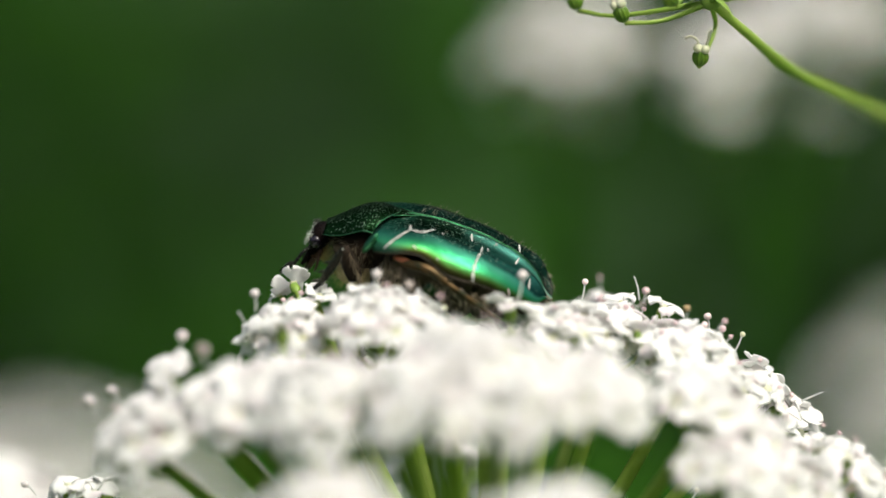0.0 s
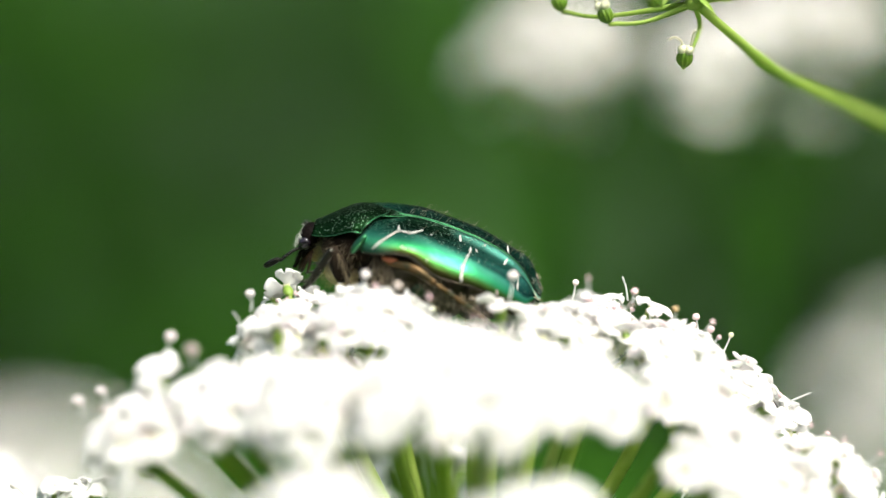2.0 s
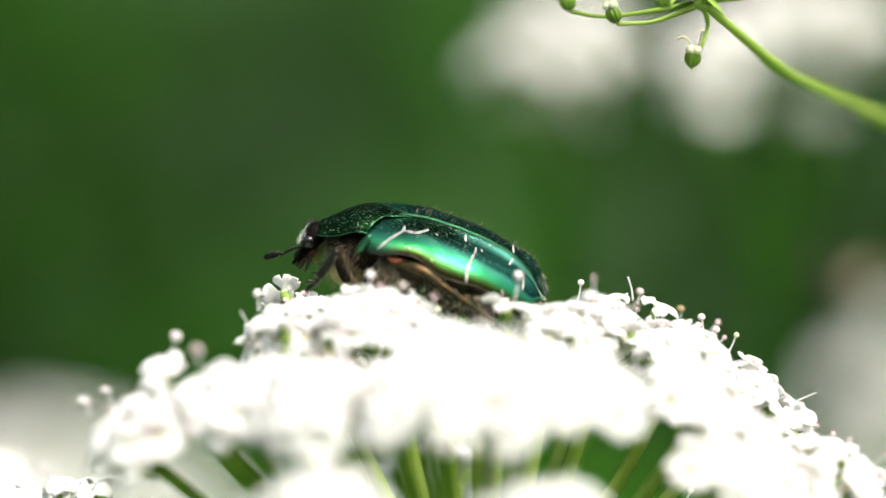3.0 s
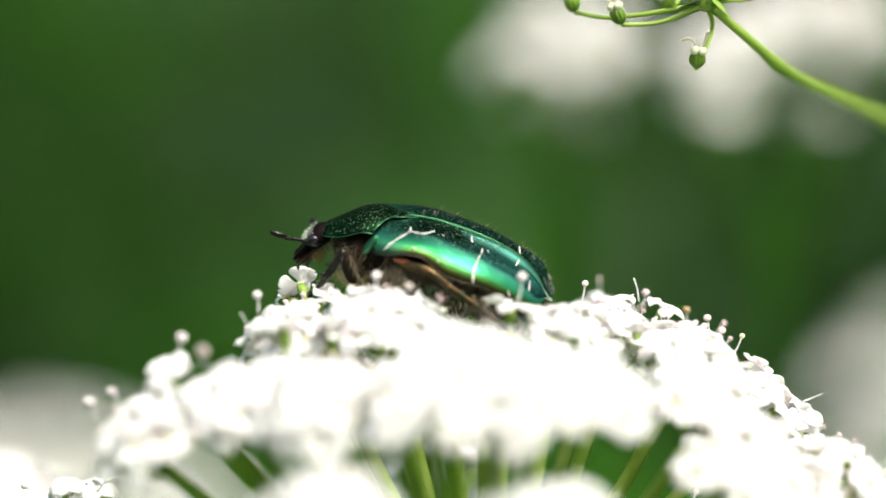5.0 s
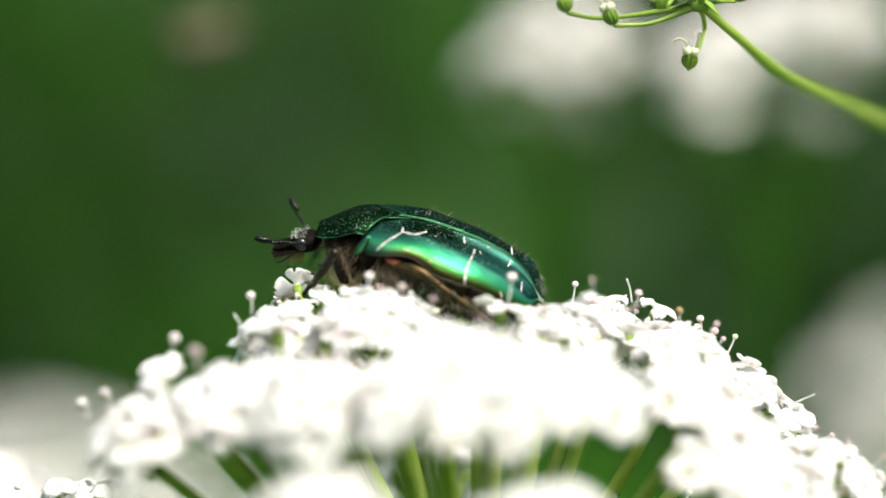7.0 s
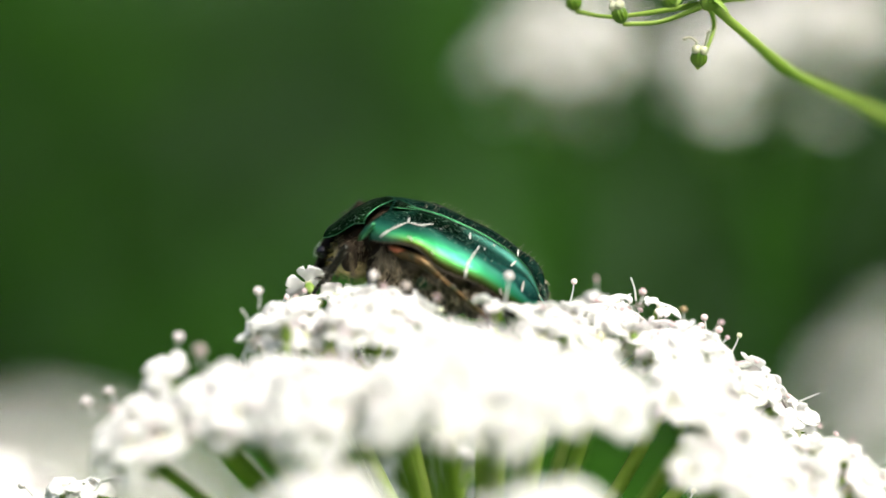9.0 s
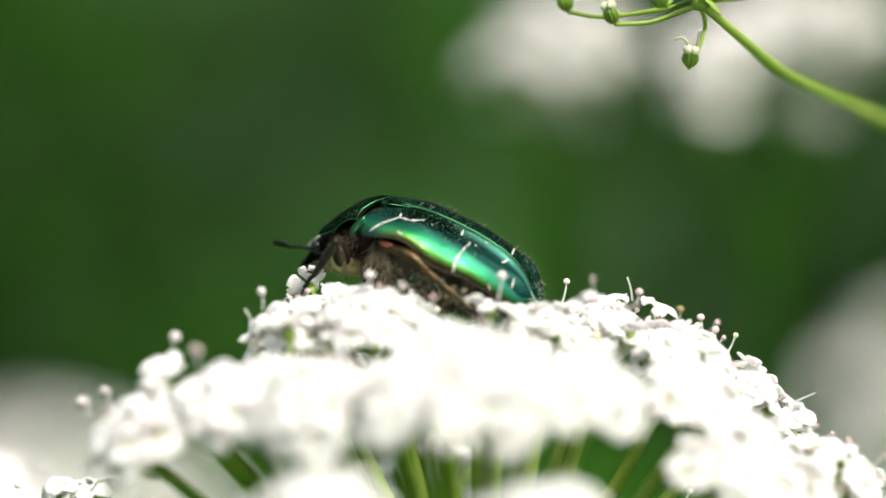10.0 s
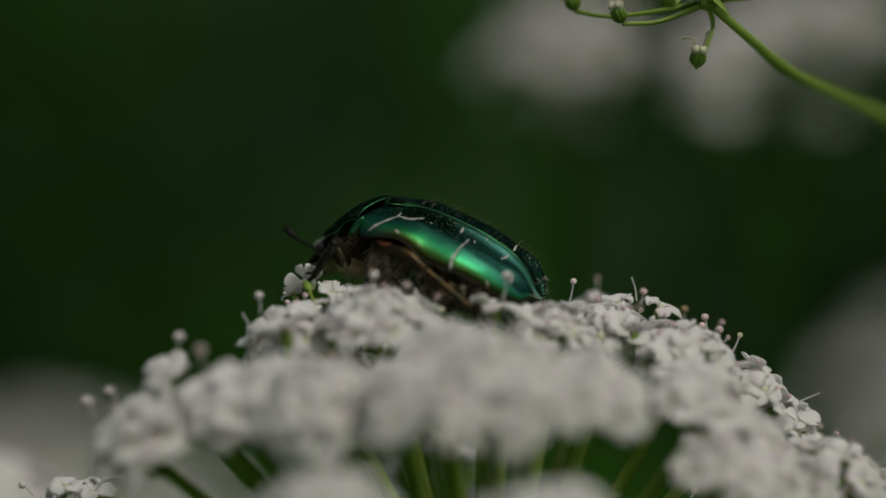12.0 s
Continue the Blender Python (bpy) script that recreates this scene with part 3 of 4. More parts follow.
def wing_point(x, a, side, lift=0.0):
    """On a wing case: a runs from the seam (0) to the rim (1)."""
    w, top, rim = eased(WIDTH, x), eased(CREST, x), eased(RIM, x)
    k = a * 6
    i = min(int(k), 5)
    t = k - i
    p0, p1, p2, p3 = (SECTION[max(0, min(6, i + d))] for d in (-1, 0, 1, 2))
    if i == 0:
        p0 = (-p2[0], p2[1])
    y, z = (0.5 * (2 * q1 + (q2 - q0) * t + (2 * q0 - 5 * q1 + 4 * q2 - q3) * t * t + (3 * q1 - q0 - 3 * q2 + q3) * t ** 3)
            for q0, q1, q2, q3 in zip(p0, p1, p2, p3))
    y, z = w * y, rim + (top - rim) * z
    z += 0.10 * math.exp(-((y - 0.15) / 0.18) ** 2) - 0.10 * math.exp(-((y - 1.1) / 0.6) ** 2)
    z += 0.10 * math.exp(-((a - 0.40) / 0.07) ** 2) * max(0, min(1, (2.5 - x) / 2))
    # each wing case is arched beside the seam and swells before its tip
    z += (0.08 if side > 0 else 0.28) * math.exp(-((y - 1.6) / 0.9) ** 2) * max(0.0, min(1.0, (2.6 - x) / 1.5))
    z += (0.55 if side > 0 else 0.66) * math.exp(-((y - 1.65) / 0.85) ** 2) * max(0.0, min(1.0, (-6.4 - x) / 1.9))
    back = 0.5 * max(0, (x - 2.5) / 1.2) * (1 - a) ** 2
    out = Vector((0.10, y * 0.25, 1.0)) if a < 0.5 else Vector((0, y, 1.0))
    fore = 0.75 * max(0, min(1, (x - 1.2) / 2.5)) * max(0, min(1, (a - 0.15) / 0.45)) ** 1.25 * (1 - 0.5 * max(0, a - 0.7) / 0.3)
    p = Vector((x - back * 0.3 + fore, side * (y + 0.02), z))
    out.y *= side
    return p + out.normalized() * lift


def strip(points, wide, side, lift=0.03, mat=None):
    """A chalky mark laid on the wing case along (x, a) points."""
    s = Shape()
    c = curve([(x, a, 0) for x, a in points], 9)
    rows = []
    for i, p in enumerate(c):
        d = (c[min(i + 1, 8)] - c[max(i - 1, 0)])
        d = Vector((d.x, d.y * 5, 0)).normalized()
        w = wide * (0.35 + 0.65 * math.sin(math.pi * (i + 0.6) / 9.2)) * (1 + 0.35 * math.sin(i * 2.3 + 9 * points[0][0]))
        w *= 0.44
        rows.append([wing_point(p.x - d.y * w * v, max(0.01, min(0.99, p.y + d.x * w * v / 5)), side, lift * (1 - 0.6 * v * v)) for v in (-1, -0.4, 0.4, 1)])
    s.slab(rows, -0.04 * side)
    return s.mesh("white_mark", mat or CHALK)


def hair_mesh(name, seed, roots, mat):
    """Hairs as fine tapered spikes. roots: place, direction, length."""
    rnd = random.Random(seed)
    s = Shape()
    for p, d, length in roots:
        p, d = Vector(p), Vector(d).normalized()
        bend = Vector((rnd.uniform(-.3, .3), rnd.uniform(-.3, .3), rnd.uniform(-.3, .1)))
        s.tube([p, p + d * length * 0.5, p + (d + bend).normalized() * length], [0.013, 0.010, 0.003], 3)
    return s.mesh(name, mat)


def bead(s, a, b, ra, rb, mat=0, sides=10):
    """A limb piece between two places, bulging, with rounded ends."""
    a, b = Vector(a), Vector(b)
    pts, rad = [], []
    for i in range(9):
        u = i / 8
        pts.append(a.lerp(b, u))
        rad.append((ra + (rb - ra) * u) * (0.35 + 0.65 * math.sin(math.pi * (0.12 + 0.76 * u)) ** 0.5))
    s.tube(pts, rad, sides, mat)


def leg(root, name, hip, knee, ankle, toe, girth, mat, seed):
    """A leg: thigh mesh with shin and foot under it, all turning at the hip and knee."""
    rnd = random.Random(seed)
    hip, knee, ankle, toe = (Vector(p) for p in (hip, knee, ankle, toe))
    s = Shape()
    if name == "hind_leg":
        arc = curve([Vector((0, 0, 0)), (knee - hip) * 0.6 + Vector((0, 0.12 if hip.y > 0 else -0.12, 0.42)), knee - hip], 12)
        s.tube(arc, [girth * (0.7 + 0.35 * math.sin(math.pi * i / 11)) for i in range(12)], 10)
        s.ball(knee - hip, (girth * 0.8,) * 3, 0, 6, 10)
    else:
        bead(s, (0, 0, 0), knee - hip, girth * (1.5 if name == "foreleg" else 0.95), girth * (1.0 if name == "foreleg" else 0.72))
    thigh = part(name, s.mesh(name, mat if name == "hind_leg" else DARK), root, "", Matrix.Translation(hip * MM))
    s = Shape()
    bead(s, (0, 0, 0), ankle - knee, girth * 0.66, girth * 0.62)
    way = (ankle - knee)
    across = way.cross(Vector((0, 1, 0))).normalized()
    for k in range(3):
        u = 0.45 + 0.25 * k
        s.tube([way * u + across * girth * 0.4, way * (u + 0.05) + across * girth * 1.0, way * (u + 0.12) + across * girth * 1.35], [0.16, 0.10, 0.02], 5)
    shin = part("tibia", s.mesh("tibia", mat), thigh, "", Matrix.Translation((knee - hip) * MM))
    s = Shape()
    c = curve([ankle - knee, (ankle.lerp(toe, 0.5) - knee) + Vector((0, 0, 0.25)), toe - knee], 6)
    for p, q in zip(c, c[1:]):
        bead(s, p, q, 0.17, 0.20, 0, 7)
    end = c[-1]
    d = (c[-1] - c[-2]).normalized()
    for side in (-1, 1):
        s.tube([end, end + d * 0.4 + Vector((0, 0.15 * side, 0)), end + d * 0.6 + Vector((0, 0.25 * side, -0.25))], [0.08, 0.06, 0.01], 5)
    foot = part("tarsus", s.mesh("tarsus", LEGGY), thigh, "", Matrix.Translation((knee - hip) * MM))
    roots = []
    for k in range(70):
        u = rnd.random()
        roots.append((way * u, across * rnd.uniform(-1, 1) + Vector((0, rnd.uniform(-1, 1), -0.5)), rnd.uniform(0.3, 0.8)))
    fur = part("leg_hair", hair_mesh("leg_hair", seed, roots, HAIR), thigh, "", Matrix.Translation((knee - hip) * MM))
    if name == "foreleg":
        roots = []
        for k in range(110):
            u = rnd.uniform(-0.55, 0.95)
            roots.append(((knee - hip) * abs(u) + Vector((-0.35, 0.25 if hip.y > 0 else -0.25, 0)), (rnd.uniform(-.9, -.2), rnd.uniform(-.1, .5) * (1 if hip.y > 0 else -1), rnd.uniform(-1.2, -.4)), rnd.uniform(0.8, 1.5)))
        part("thigh_hair", hair_mesh("thigh_hair", seed + 60, roots, MANE), thigh, "brown fringe")
    return thigh, shin, foot, fur


def beetle():
    root = tagged(new("beetle"), "metallic green rose beetle with white flecks on flowers", "beetle")
    rnd = random.Random(5)
    for side in (1, -1):
        rows = []
        for i in range(57):
            x = 3.72 - 13.2 * (i / 56) ** 0.97
            edge = eased(RIDGE, x)
            rows.append([wing_point(x, edge * j / 14 if j <= 14 else edge + (1 - edge) * (j - 14) / 14, side) for j in range(29)])
        s = Shape()
        s.slab(rows, -0.12 * side)
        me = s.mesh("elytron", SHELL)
        # far case keeps to the dark tones: its lack of sheen is painted
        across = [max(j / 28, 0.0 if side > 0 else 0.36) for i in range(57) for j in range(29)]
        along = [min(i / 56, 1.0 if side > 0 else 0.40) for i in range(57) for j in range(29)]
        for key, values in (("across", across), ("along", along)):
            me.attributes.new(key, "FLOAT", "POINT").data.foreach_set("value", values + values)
        case = part("elytron", me, root, "pitted back painted dark, smooth green side with painted sheen")
        # raised edge along the seam
        s = Shape()
        s.tube([wing_point(3.3 - 12.0 * i / 44, 0.012, side, 0.01) for i in range(45)], [0.028] * 45, 6)
        part("seam_edge", s.mesh("seam_edge", EDGE), case)
        # raised edge along the rim
        s = Shape()
        s.tube([wing_point(3.6 - 12.7 * i / 30, 1.0, side) + Vector((0, 0.02 * side, 0)) for i in range(31)], [0.055] * 31, 7)
        part("rim", s.mesh("rim", COPPER), case)
        for pts, wide in (([(2.98, 0.86), (2.4, 0.62), (1.74, 0.40)], 0.15), ([(1.75, 0.41), (0.8, 0.42), (0.08, 0.28)], 0.17), ([(1.72, 0.42), (1.84, 0.29)], 0.14),
                          ([(-2.64, 0.08), (-2.78, 0.22)], 0.19), ([(-3.6, 0.28), (-3.6, 0.40)], 0.15), ([(-3.55, 0.42), (-3.44, 0.50)], 0.15),
                          ([(-3.46, 0.49), (-3.32, 0.68), (-3.46, 0.95)], 0.24), ([(-6.42, 0.08), (-6.24, 0.28)], 0.16),
                          ([(1.36, 0.73), (1.04, 0.80)], 0.20), ([(-0.55, 0.77), (-0.75, 0.80)], 0.15), ([(-4.5, 0.06), (-4.62, 0.09)], 0.10),
                          ([(-4.0, 0.26), (-4.1, 0.31)], 0.10), ([(-0.5, 0.30), (-0.65, 0.33)], 0.10), ([(-7.5, 0.45), (-7.6, 0.60)], 0.16), ([(-6.1, 0.80), (-6.3, 0.92)], 0.16)):
            if side == 1 or pts[0][0] < -5:
                part("white_mark", strip(pts, wide, side, mat=FLECK if pts[0] in ((1.36, 0.73), (-0.55, 0.77), (-6.1, 0.80)) else CHALK), case)
    # shield behind the head
    back = [(3.2, 2.50), (4.2, 2.56), (5.0, 2.50), (5.9, 2.30), (7.1, 1.88), (7.6, 1.66), (8.0, 1.35)][::-1]
    high = [(3.2, 2.78), (4.2, 2.66), (5.0, 2.44), (5.7, 2.12), (6.4, 1.72), (7.4, 1.02), (7.8, 0.66), (8.0, 0.42)][::-1]
    low = [(3.2, 1.60), (4.2, 1.62), (5.0, 1.50), (5.9, 0.98), (7.1, 0.40), (8.0, 0.12)][::-1]
    rows = []
    for i in range(26):
        x = 8.0 - 4.8 * i / 25
        w, top, edge = eased(back, x), eased(high, x), eased(low, x)
        row = []
        for j in range(37):
            b = j / 18 - 1
            th = abs(b) * math.pi / 2
            y = w * math.sin(th) ** (2 / 2.0) * (1 if b > 0 else -1)
            z = edge + (top - edge) * (math.cos(th) ** 1.0 if abs(b) < 1 else 0)
            shift = (2.05 * (math.sqrt((y / 3.5) ** 2 + 0.02) - 0.14)) * (i / 25) ** 2 + 0.5 * abs(y / 3.5) ** 8 * (i / 25) ** 3 - 0.35 * math.exp(-(y / 1.2) ** 2) * (i / 25) ** 4
            row.append((x + shift, y, z))
        rows.append(row)
    s = Shape()
    s.slab(rows, -0.14)
    shield = part("pronotum", s.mesh("pronotum", SHIELD), root, "dark green pitted shield with pale dots painted as glints")
    for name, line in (("hind_edge", rows[-1]), ("side_edge", [r[-1] for r in rows]), ("side_edge", [r[0] for r in rows])):
        s = Shape()
        s.tube(line, [0.032] * len(line), 6)
        part(name, s.mesh(name, EDGE), shield)
    # scutellum
    s = Shape()
    rows = [[(3.35 - 2.2 * u, (1.05 * (1 - u) + 0.02) * v, 2.66 + 0.08 * (1 - v * v) * (1 - u) + 0.12 * u) for v in (-1, -0.5, 0, 0.5, 1)] for u in (0, 0.25, 0.5, 0.75, 1)]
    s.slab(rows, -0.18)
    plate = part("scutellum", s.mesh("scutellum", SHIELD), root)
    s = Shape()
    for v in (-1, 1):
        s.tube([Vector(r[0 if v < 0 else 4]) + Vector((0, 0, 0.02)) for r in rows], [0.03] * 5, 6)
    part("plate_edge", s.mesh("plate_edge", EDGE), plate)
    # body under the shells
    s = Shape()
    s.ball((1.9, 0, -0.8), (2.6, 3.5, 4.0), 0, 16, 26, None, lambda a, b, c: (a, b, min(c, 0.55 - 0.30 * max(a, 0))))
    s.ball((3.8, 0, 0.3), (1.4, 2.75, 1.75), 0, 12, 22)
    thorax = part("thorax", s.mesh("thorax", DARK), root, "dark brown hairy chest")
    s = Shape()
    s.ball((5.2, 0, -0.5), (2.1, 2.35, 1.9), 0, 14, 24, None, lambda a, b, c: (a, b, min(c, 0.85 - 0.35 * max(a, 0))))
    part("prothorax", s.mesh("prothorax", DARK), shield, "dark brown hairy underside")
    roots = []
    for k in range(360):
        a, b = rnd.uniform(-0.7, 1.35), rnd.uniform(-1.0, 0.5)
        for side in (1, -1):
            d = Vector((math.sin(a), side * math.cos(a), math.sin(b)))
            p = Vector((5.2 + 2.1 * d.x * math.cos(b), 2.35 * d.y * math.cos(b), -0.5 + 1.9 * d.z))
            roots.append((p, d + Vector((rnd.uniform(-.2, .6), 0, rnd.uniform(-.8, .1))), rnd.uniform(0.3, 0.85)))
    part("neck_hair", hair_mesh("neck_hair", 31, roots, MANE), shield, "brown fuzzy hairs")
    s = Shape()
    s.ball((5.0, 0, -2.4), (1.7, 2.2, 1.35), 0, 16, 26, None, lambda a, b, c: (a * (1 + 0.05 * math.sin(9 * c)), b * (1 + 0.06 * math.sin(11 * c + 3 * a)), c))
    throat = part("throat", s.mesh("throat", CREAM), thorax, "cream throat skin")
    roots = []
    for k in range(320):
        a, b = rnd.uniform(-0.2, 3.3), rnd.uniform(-1.0, 0.9)
        d = Vector((math.cos(a) * math.cos(b), math.sin(a) * math.cos(b), math.sin(b)))
        roots.append(((5.0 + 1.7 * d.x, 2.2 * d.y, -2.4 + 1.35 * d.z), d + Vector((rnd.uniform(-.2, .4), 0.2, rnd.uniform(-1.2, -.2))), rnd.uniform(0.3, 0.8)))
    part("throat_hair", hair_mesh("throat_hair", 33, roots, STRAW), throat, "straw yellow hairs")
    for side in (1, -1):
        s = Shape()
        s.ball((0, 0, 0), (0.30, 0.40, 0.95), 0, 9, 14, Matrix.Translation((4.45, 3.75 * side, 1.25 if side > 0 else 0.75)) @ Matrix.Rotation(-0.42, 4, "Y"))
        part("shoulder_plate", s.mesh("shoulder_plate", EDGE), thorax, "bright green shoulder plate")
        s = Shape()
        s.ball((1.9, 4.05 * side, 0.72), (0.75, 0.30, 0.26), 0, 8, 12)
        part("side_plate", s.mesh("side_plate", RUST), thorax, "rust red side plate")
        s = Shape()
        s.ball((0, 0, 0), (1.9, 0.38, 0.42), 0, 9, 16, Matrix.Translation((0.9, 3.80 * side, 0.45)) @ Matrix.Rotation(-0.30, 4, "Y"))
        part("flank_plate", s.mesh("flank_plate", COPPER), thorax, "dark bronze plate under the wing case")
    roots = []
    for k in range(800):
        x, z = rnd.uniform(-0.8, 4.4), rnd.uniform(-2.6, 0.6)
        for side in (1, -1):
            y = 3.45 * math.sqrt(max(0.05, 1 - ((x - 1.9) / 2.6) ** 2 - ((z + 0.6) / 3.4) ** 2))
            if x > 3.3:
                continue
            roots.append(((x, side * y, z), (rnd.uniform(-.5, .6), side * 0.9, rnd.uniform(-1.6, -.2)), rnd.uniform(0.5, 1.5)))
    part("chest_hair", hair_mesh("chest_hair", 3, roots, FUZZ), thorax, "pale fuzzy hairs")
    for k in range(6):
        x = 1.2 - 1.75 * k
        w, dep = eased(WIDTH, x - 0.8) - 0.15, [4.2, 4.6, 4.4, 3.7, 2.5, 1.4][k]
        s = Shape()
        x += 0.12 * k
        s.ball((x - 0.8, 0, (0.35, 0.35, 0.25, -0.1, -0.8, -1.5)[k]), (2.5 - 0.24 * k, w, dep), 0, 12, 22, None, lambda a, b, c: (a, b, min(c, 0.10)))
        seg = part("sternite", s.mesh("sternite", COPPER), root, "dark coppery belly ring")
        if 0 < k < 5:
            for side in (1, -1):
                s = Shape()
                s.ball((x - 0.6 - 0.2 * (k % 2), side * (w - 0.10), (0.0, -0.15, -0.45, -0.75, -1.25)[k]), (0.20 + 0.08 * (k % 3), 0.12, 0.16), 0, 7, 11, None,
                       lambda a, b, c: (a * (1 + 0.3 * math.sin(5 * c + k)), b, c * (1 + 0.3 * math.sin(4 * a + 2 * k))))
                part("pale_fleck", s.mesh("pale_fleck", FLECK), seg)
    for side in (1, -1):
        s = Shape()
        s.ball((0, 0, 0), (0.95, 0.40, 0.60), 0, 10, 16, Matrix.Translation((-0.9, 3.95 * side, -1.0)) @ Matrix.Rotation(0.5, 4, "Y"))
        part("hip_plate", s.mesh("hip_plate", HIP), thorax, "dark metallic green hip plate")
    roots = []
    for k in range(620):
        x, z = rnd.uniform(-6.0, 1.6), rnd.uniform(-3.4, -0.3)
        for side in (1, -1):
            y = (eased(WIDTH, x) - 0.1) * math.sqrt(max(0.05, 1 - ((z - 0.3) / 4.4) ** 2))
            roots.append(((x, side * y, z), (rnd.uniform(-.9, .2), side * 0.6, rnd.uniform(-1.0, .1)), rnd.uniform(0.25, 0.75)))
    part("belly_hair", hair_mesh("belly_hair", 37, roots, FUZZ), root, "short pale hairs on the belly")
    s = Shape()
    s.ball((-8.0, 0, -2.35), (1.3, 2.5, 1.5), 0, 14, 24)
    tail = part("pygidium", s.mesh("pygidium", TAIL), root, "grey-green tail plate with pale bristles")
    roots = [((-9.1 + 0.16 * abs(y), y, rnd.uniform(-2.6, -1.1)), (-1, 0.3 * y, rnd.uniform(-.7, .5)), rnd.uniform(0.25, 0.7)) for y in (rnd.uniform(-2, 2) for k in range(80))]
    for k in range(60):
        side, x = rnd.choice((1, -1)), rnd.uniform(-9.35, -8.7)
        roots.append((wing_point(x, rnd.uniform(0.03, 0.75), side), (-0.9, 0.15 * side, rnd.uniform(-1.2, 0.3)), rnd.uniform(0.2, 0.5)))
    part("tail_hair", hair_mesh("tail_hair", 6, roots, HAIR), tail)
    roots = []
    for k in range(70):
        x, a, side = rnd.uniform(-8.7, 1.5), rnd.uniform(0.02, 0.40), rnd.choice((1, -1, -1, -1))
        roots.append((wing_point(x, a, side), (-0.6, side * 0.2, 0.9), rnd.uniform(0.3, 0.75)))
    part("back_hair", hair_mesh("back_hair", 9, roots, HAIR), root)

    # head, its origin at the neck
    s = Shape()
    s.ball((0.85, 0, -0.05), (1.25, 1.16, 0.80), 0, 14, 22, None, lambda a, b, c: (a, b * (1 - 0.18 * a), c * (1 - 0.25 * a)))
    plate = [[(1.25 + 1.95 * u, (0.86 - 0.10 * u + 0.05 * math.sin(3 * u)) * v, 0.30 - 0.42 * u + 0.10 * v * v * u + 0.10 * u ** 4) for v in (-1, -0.75, -0.4, 0, 0.4, 0.75, 1)] for u in (0, 0.2, 0.4, 0.6, 0.8, 0.93, 1.0)]
    s.slab(plate, 0.24)
    s.ball((1.75, 0, -0.25), (0.75, 0.66, 0.30), 0, 8, 14)
    head = part("head", s.mesh("head", FACE), root, "dark head with pale brow hair", pose(7.95 * MM, 0, -0.62 * MM, 0, 45, 0))
    ant = []
    for side in (1, -1):
        s = Shape()
        s.ball((0.98, 1.04 * side, 0.12), (0.50, 0.36, 0.48), 0, 12, 18)
        part("eye", s.mesh("eye", BLACK), head, "glossy black eye")
        s = Shape()
        c = curve([(0, 0, 0), (0.8, 0.25 * side, 0.14), (1.95, 0.45 * side, 0.0)], 9)
        for p, q in zip(c, c[1:]):
            bead(s, p, q, 0.13, 0.15, 0, 7)
        end = c[-1]
        s.ball((0.12, 0.02 * side, 0.03), (0.30, 0.20, 0.20), 0, 7, 10)
        for k in (-1, 0, 1):
            s.ball(end + Vector((0.55, 0.05 * k, 0.12 * k + 0.16)), (0.72 - 0.05 * abs(k), 0.24, 0.13), 0, 8, 12)
        feeler = part("antenna", s.mesh("antenna", LEGGY), head, "dark beaded feeler with club", Matrix.Translation(Vector((1.35, 0.95, 0.15) if side > 0 else (0.85, -0.85, 0.42)) * MM))
        ant.append(feeler)
    s = Shape()
    s.ball((2.75, 0, -0.50), (0.85, 0.52, 0.26), 0, 9, 14)
    s.ball((1.95, 0, -0.62), (0.80, 0.60, 0.34), 0, 9, 14)
    for side in (1, -1):
        bead(s, (2.3, 0.45 * side, -0.60), (3.35, 0.42 * side, -0.72), 0.20, 0.13, 0, 8)
        s.tube(curve([(1.9, 0.5 * side, -0.7), (2.6, 0.72 * side, -1.0), (3.2, 0.55 * side, -1.15)], 8), [0.13, 0.13, 0.12, 0.12, 0.11, 0.10, 0.09, 0.05], 7)
    part("mouthparts", s.mesh("mouthparts", JAW), head, "reddish brown mouthparts")
    roots = [((0.5 + 1.2 * rnd.random(), rnd.uniform(-1.0, 1.0), 0.55), (rnd.uniform(-.4, .5), rnd.uniform(-.4, .4), 1), rnd.uniform(0.15, 0.42)) for k in range(110)]
    roots += [((1.2 + rnd.random(), rnd.uniform(-.5, .5), -0.65), (rnd.uniform(-.2, .3), rnd.uniform(-.2, .2), -1), rnd.uniform(0.5, 1.2)) for k in range(240)]
    part("beard", hair_mesh("beard", 12, roots[110:], STRAW), head, "straw yellow beard")
    part("brow_hair", hair_mesh("brow_hair", 13, roots[:110], GLINT), head, "white brow hair")

    legs = {}
    for side, key in ((1, "near"), (-1, "far")):
        legs[key + "_fore"] = leg(root, "foreleg", (5.0, 3.2 * side, -1.9), (6.2, 4.0 * side, 0.5), (7.35, 4.3 * side, -2.55), (7.95, 4.1 * side, -3.8), 0.50, LEGGY, 20 + side)
        legs[key + "_mid"] = leg(root, "middle_leg", (2.6, 2.6 * side, -2.8), (3.4, 3.8 * side, -4.5), (2.8, 4.5 * side, -6.0), (2.0, 5.0 * side, -6.8), 0.60, LEGGY, 30 + side)
        legs[key + "_hind"] = leg(root, "hind_leg", (2.4, 3.8 * side, 0.35), (-1.45, 4.95 * side, 0.15), (-6.2, 5.0 * side, -2.0), (-8.4, 5.2 * side, -3.4), 0.37, SHANK, 40 + side)
    return root, shield, head, ant, legs


beetle_root, beetle_shield, beetle_head, feelers, beetle_legs = beetle()


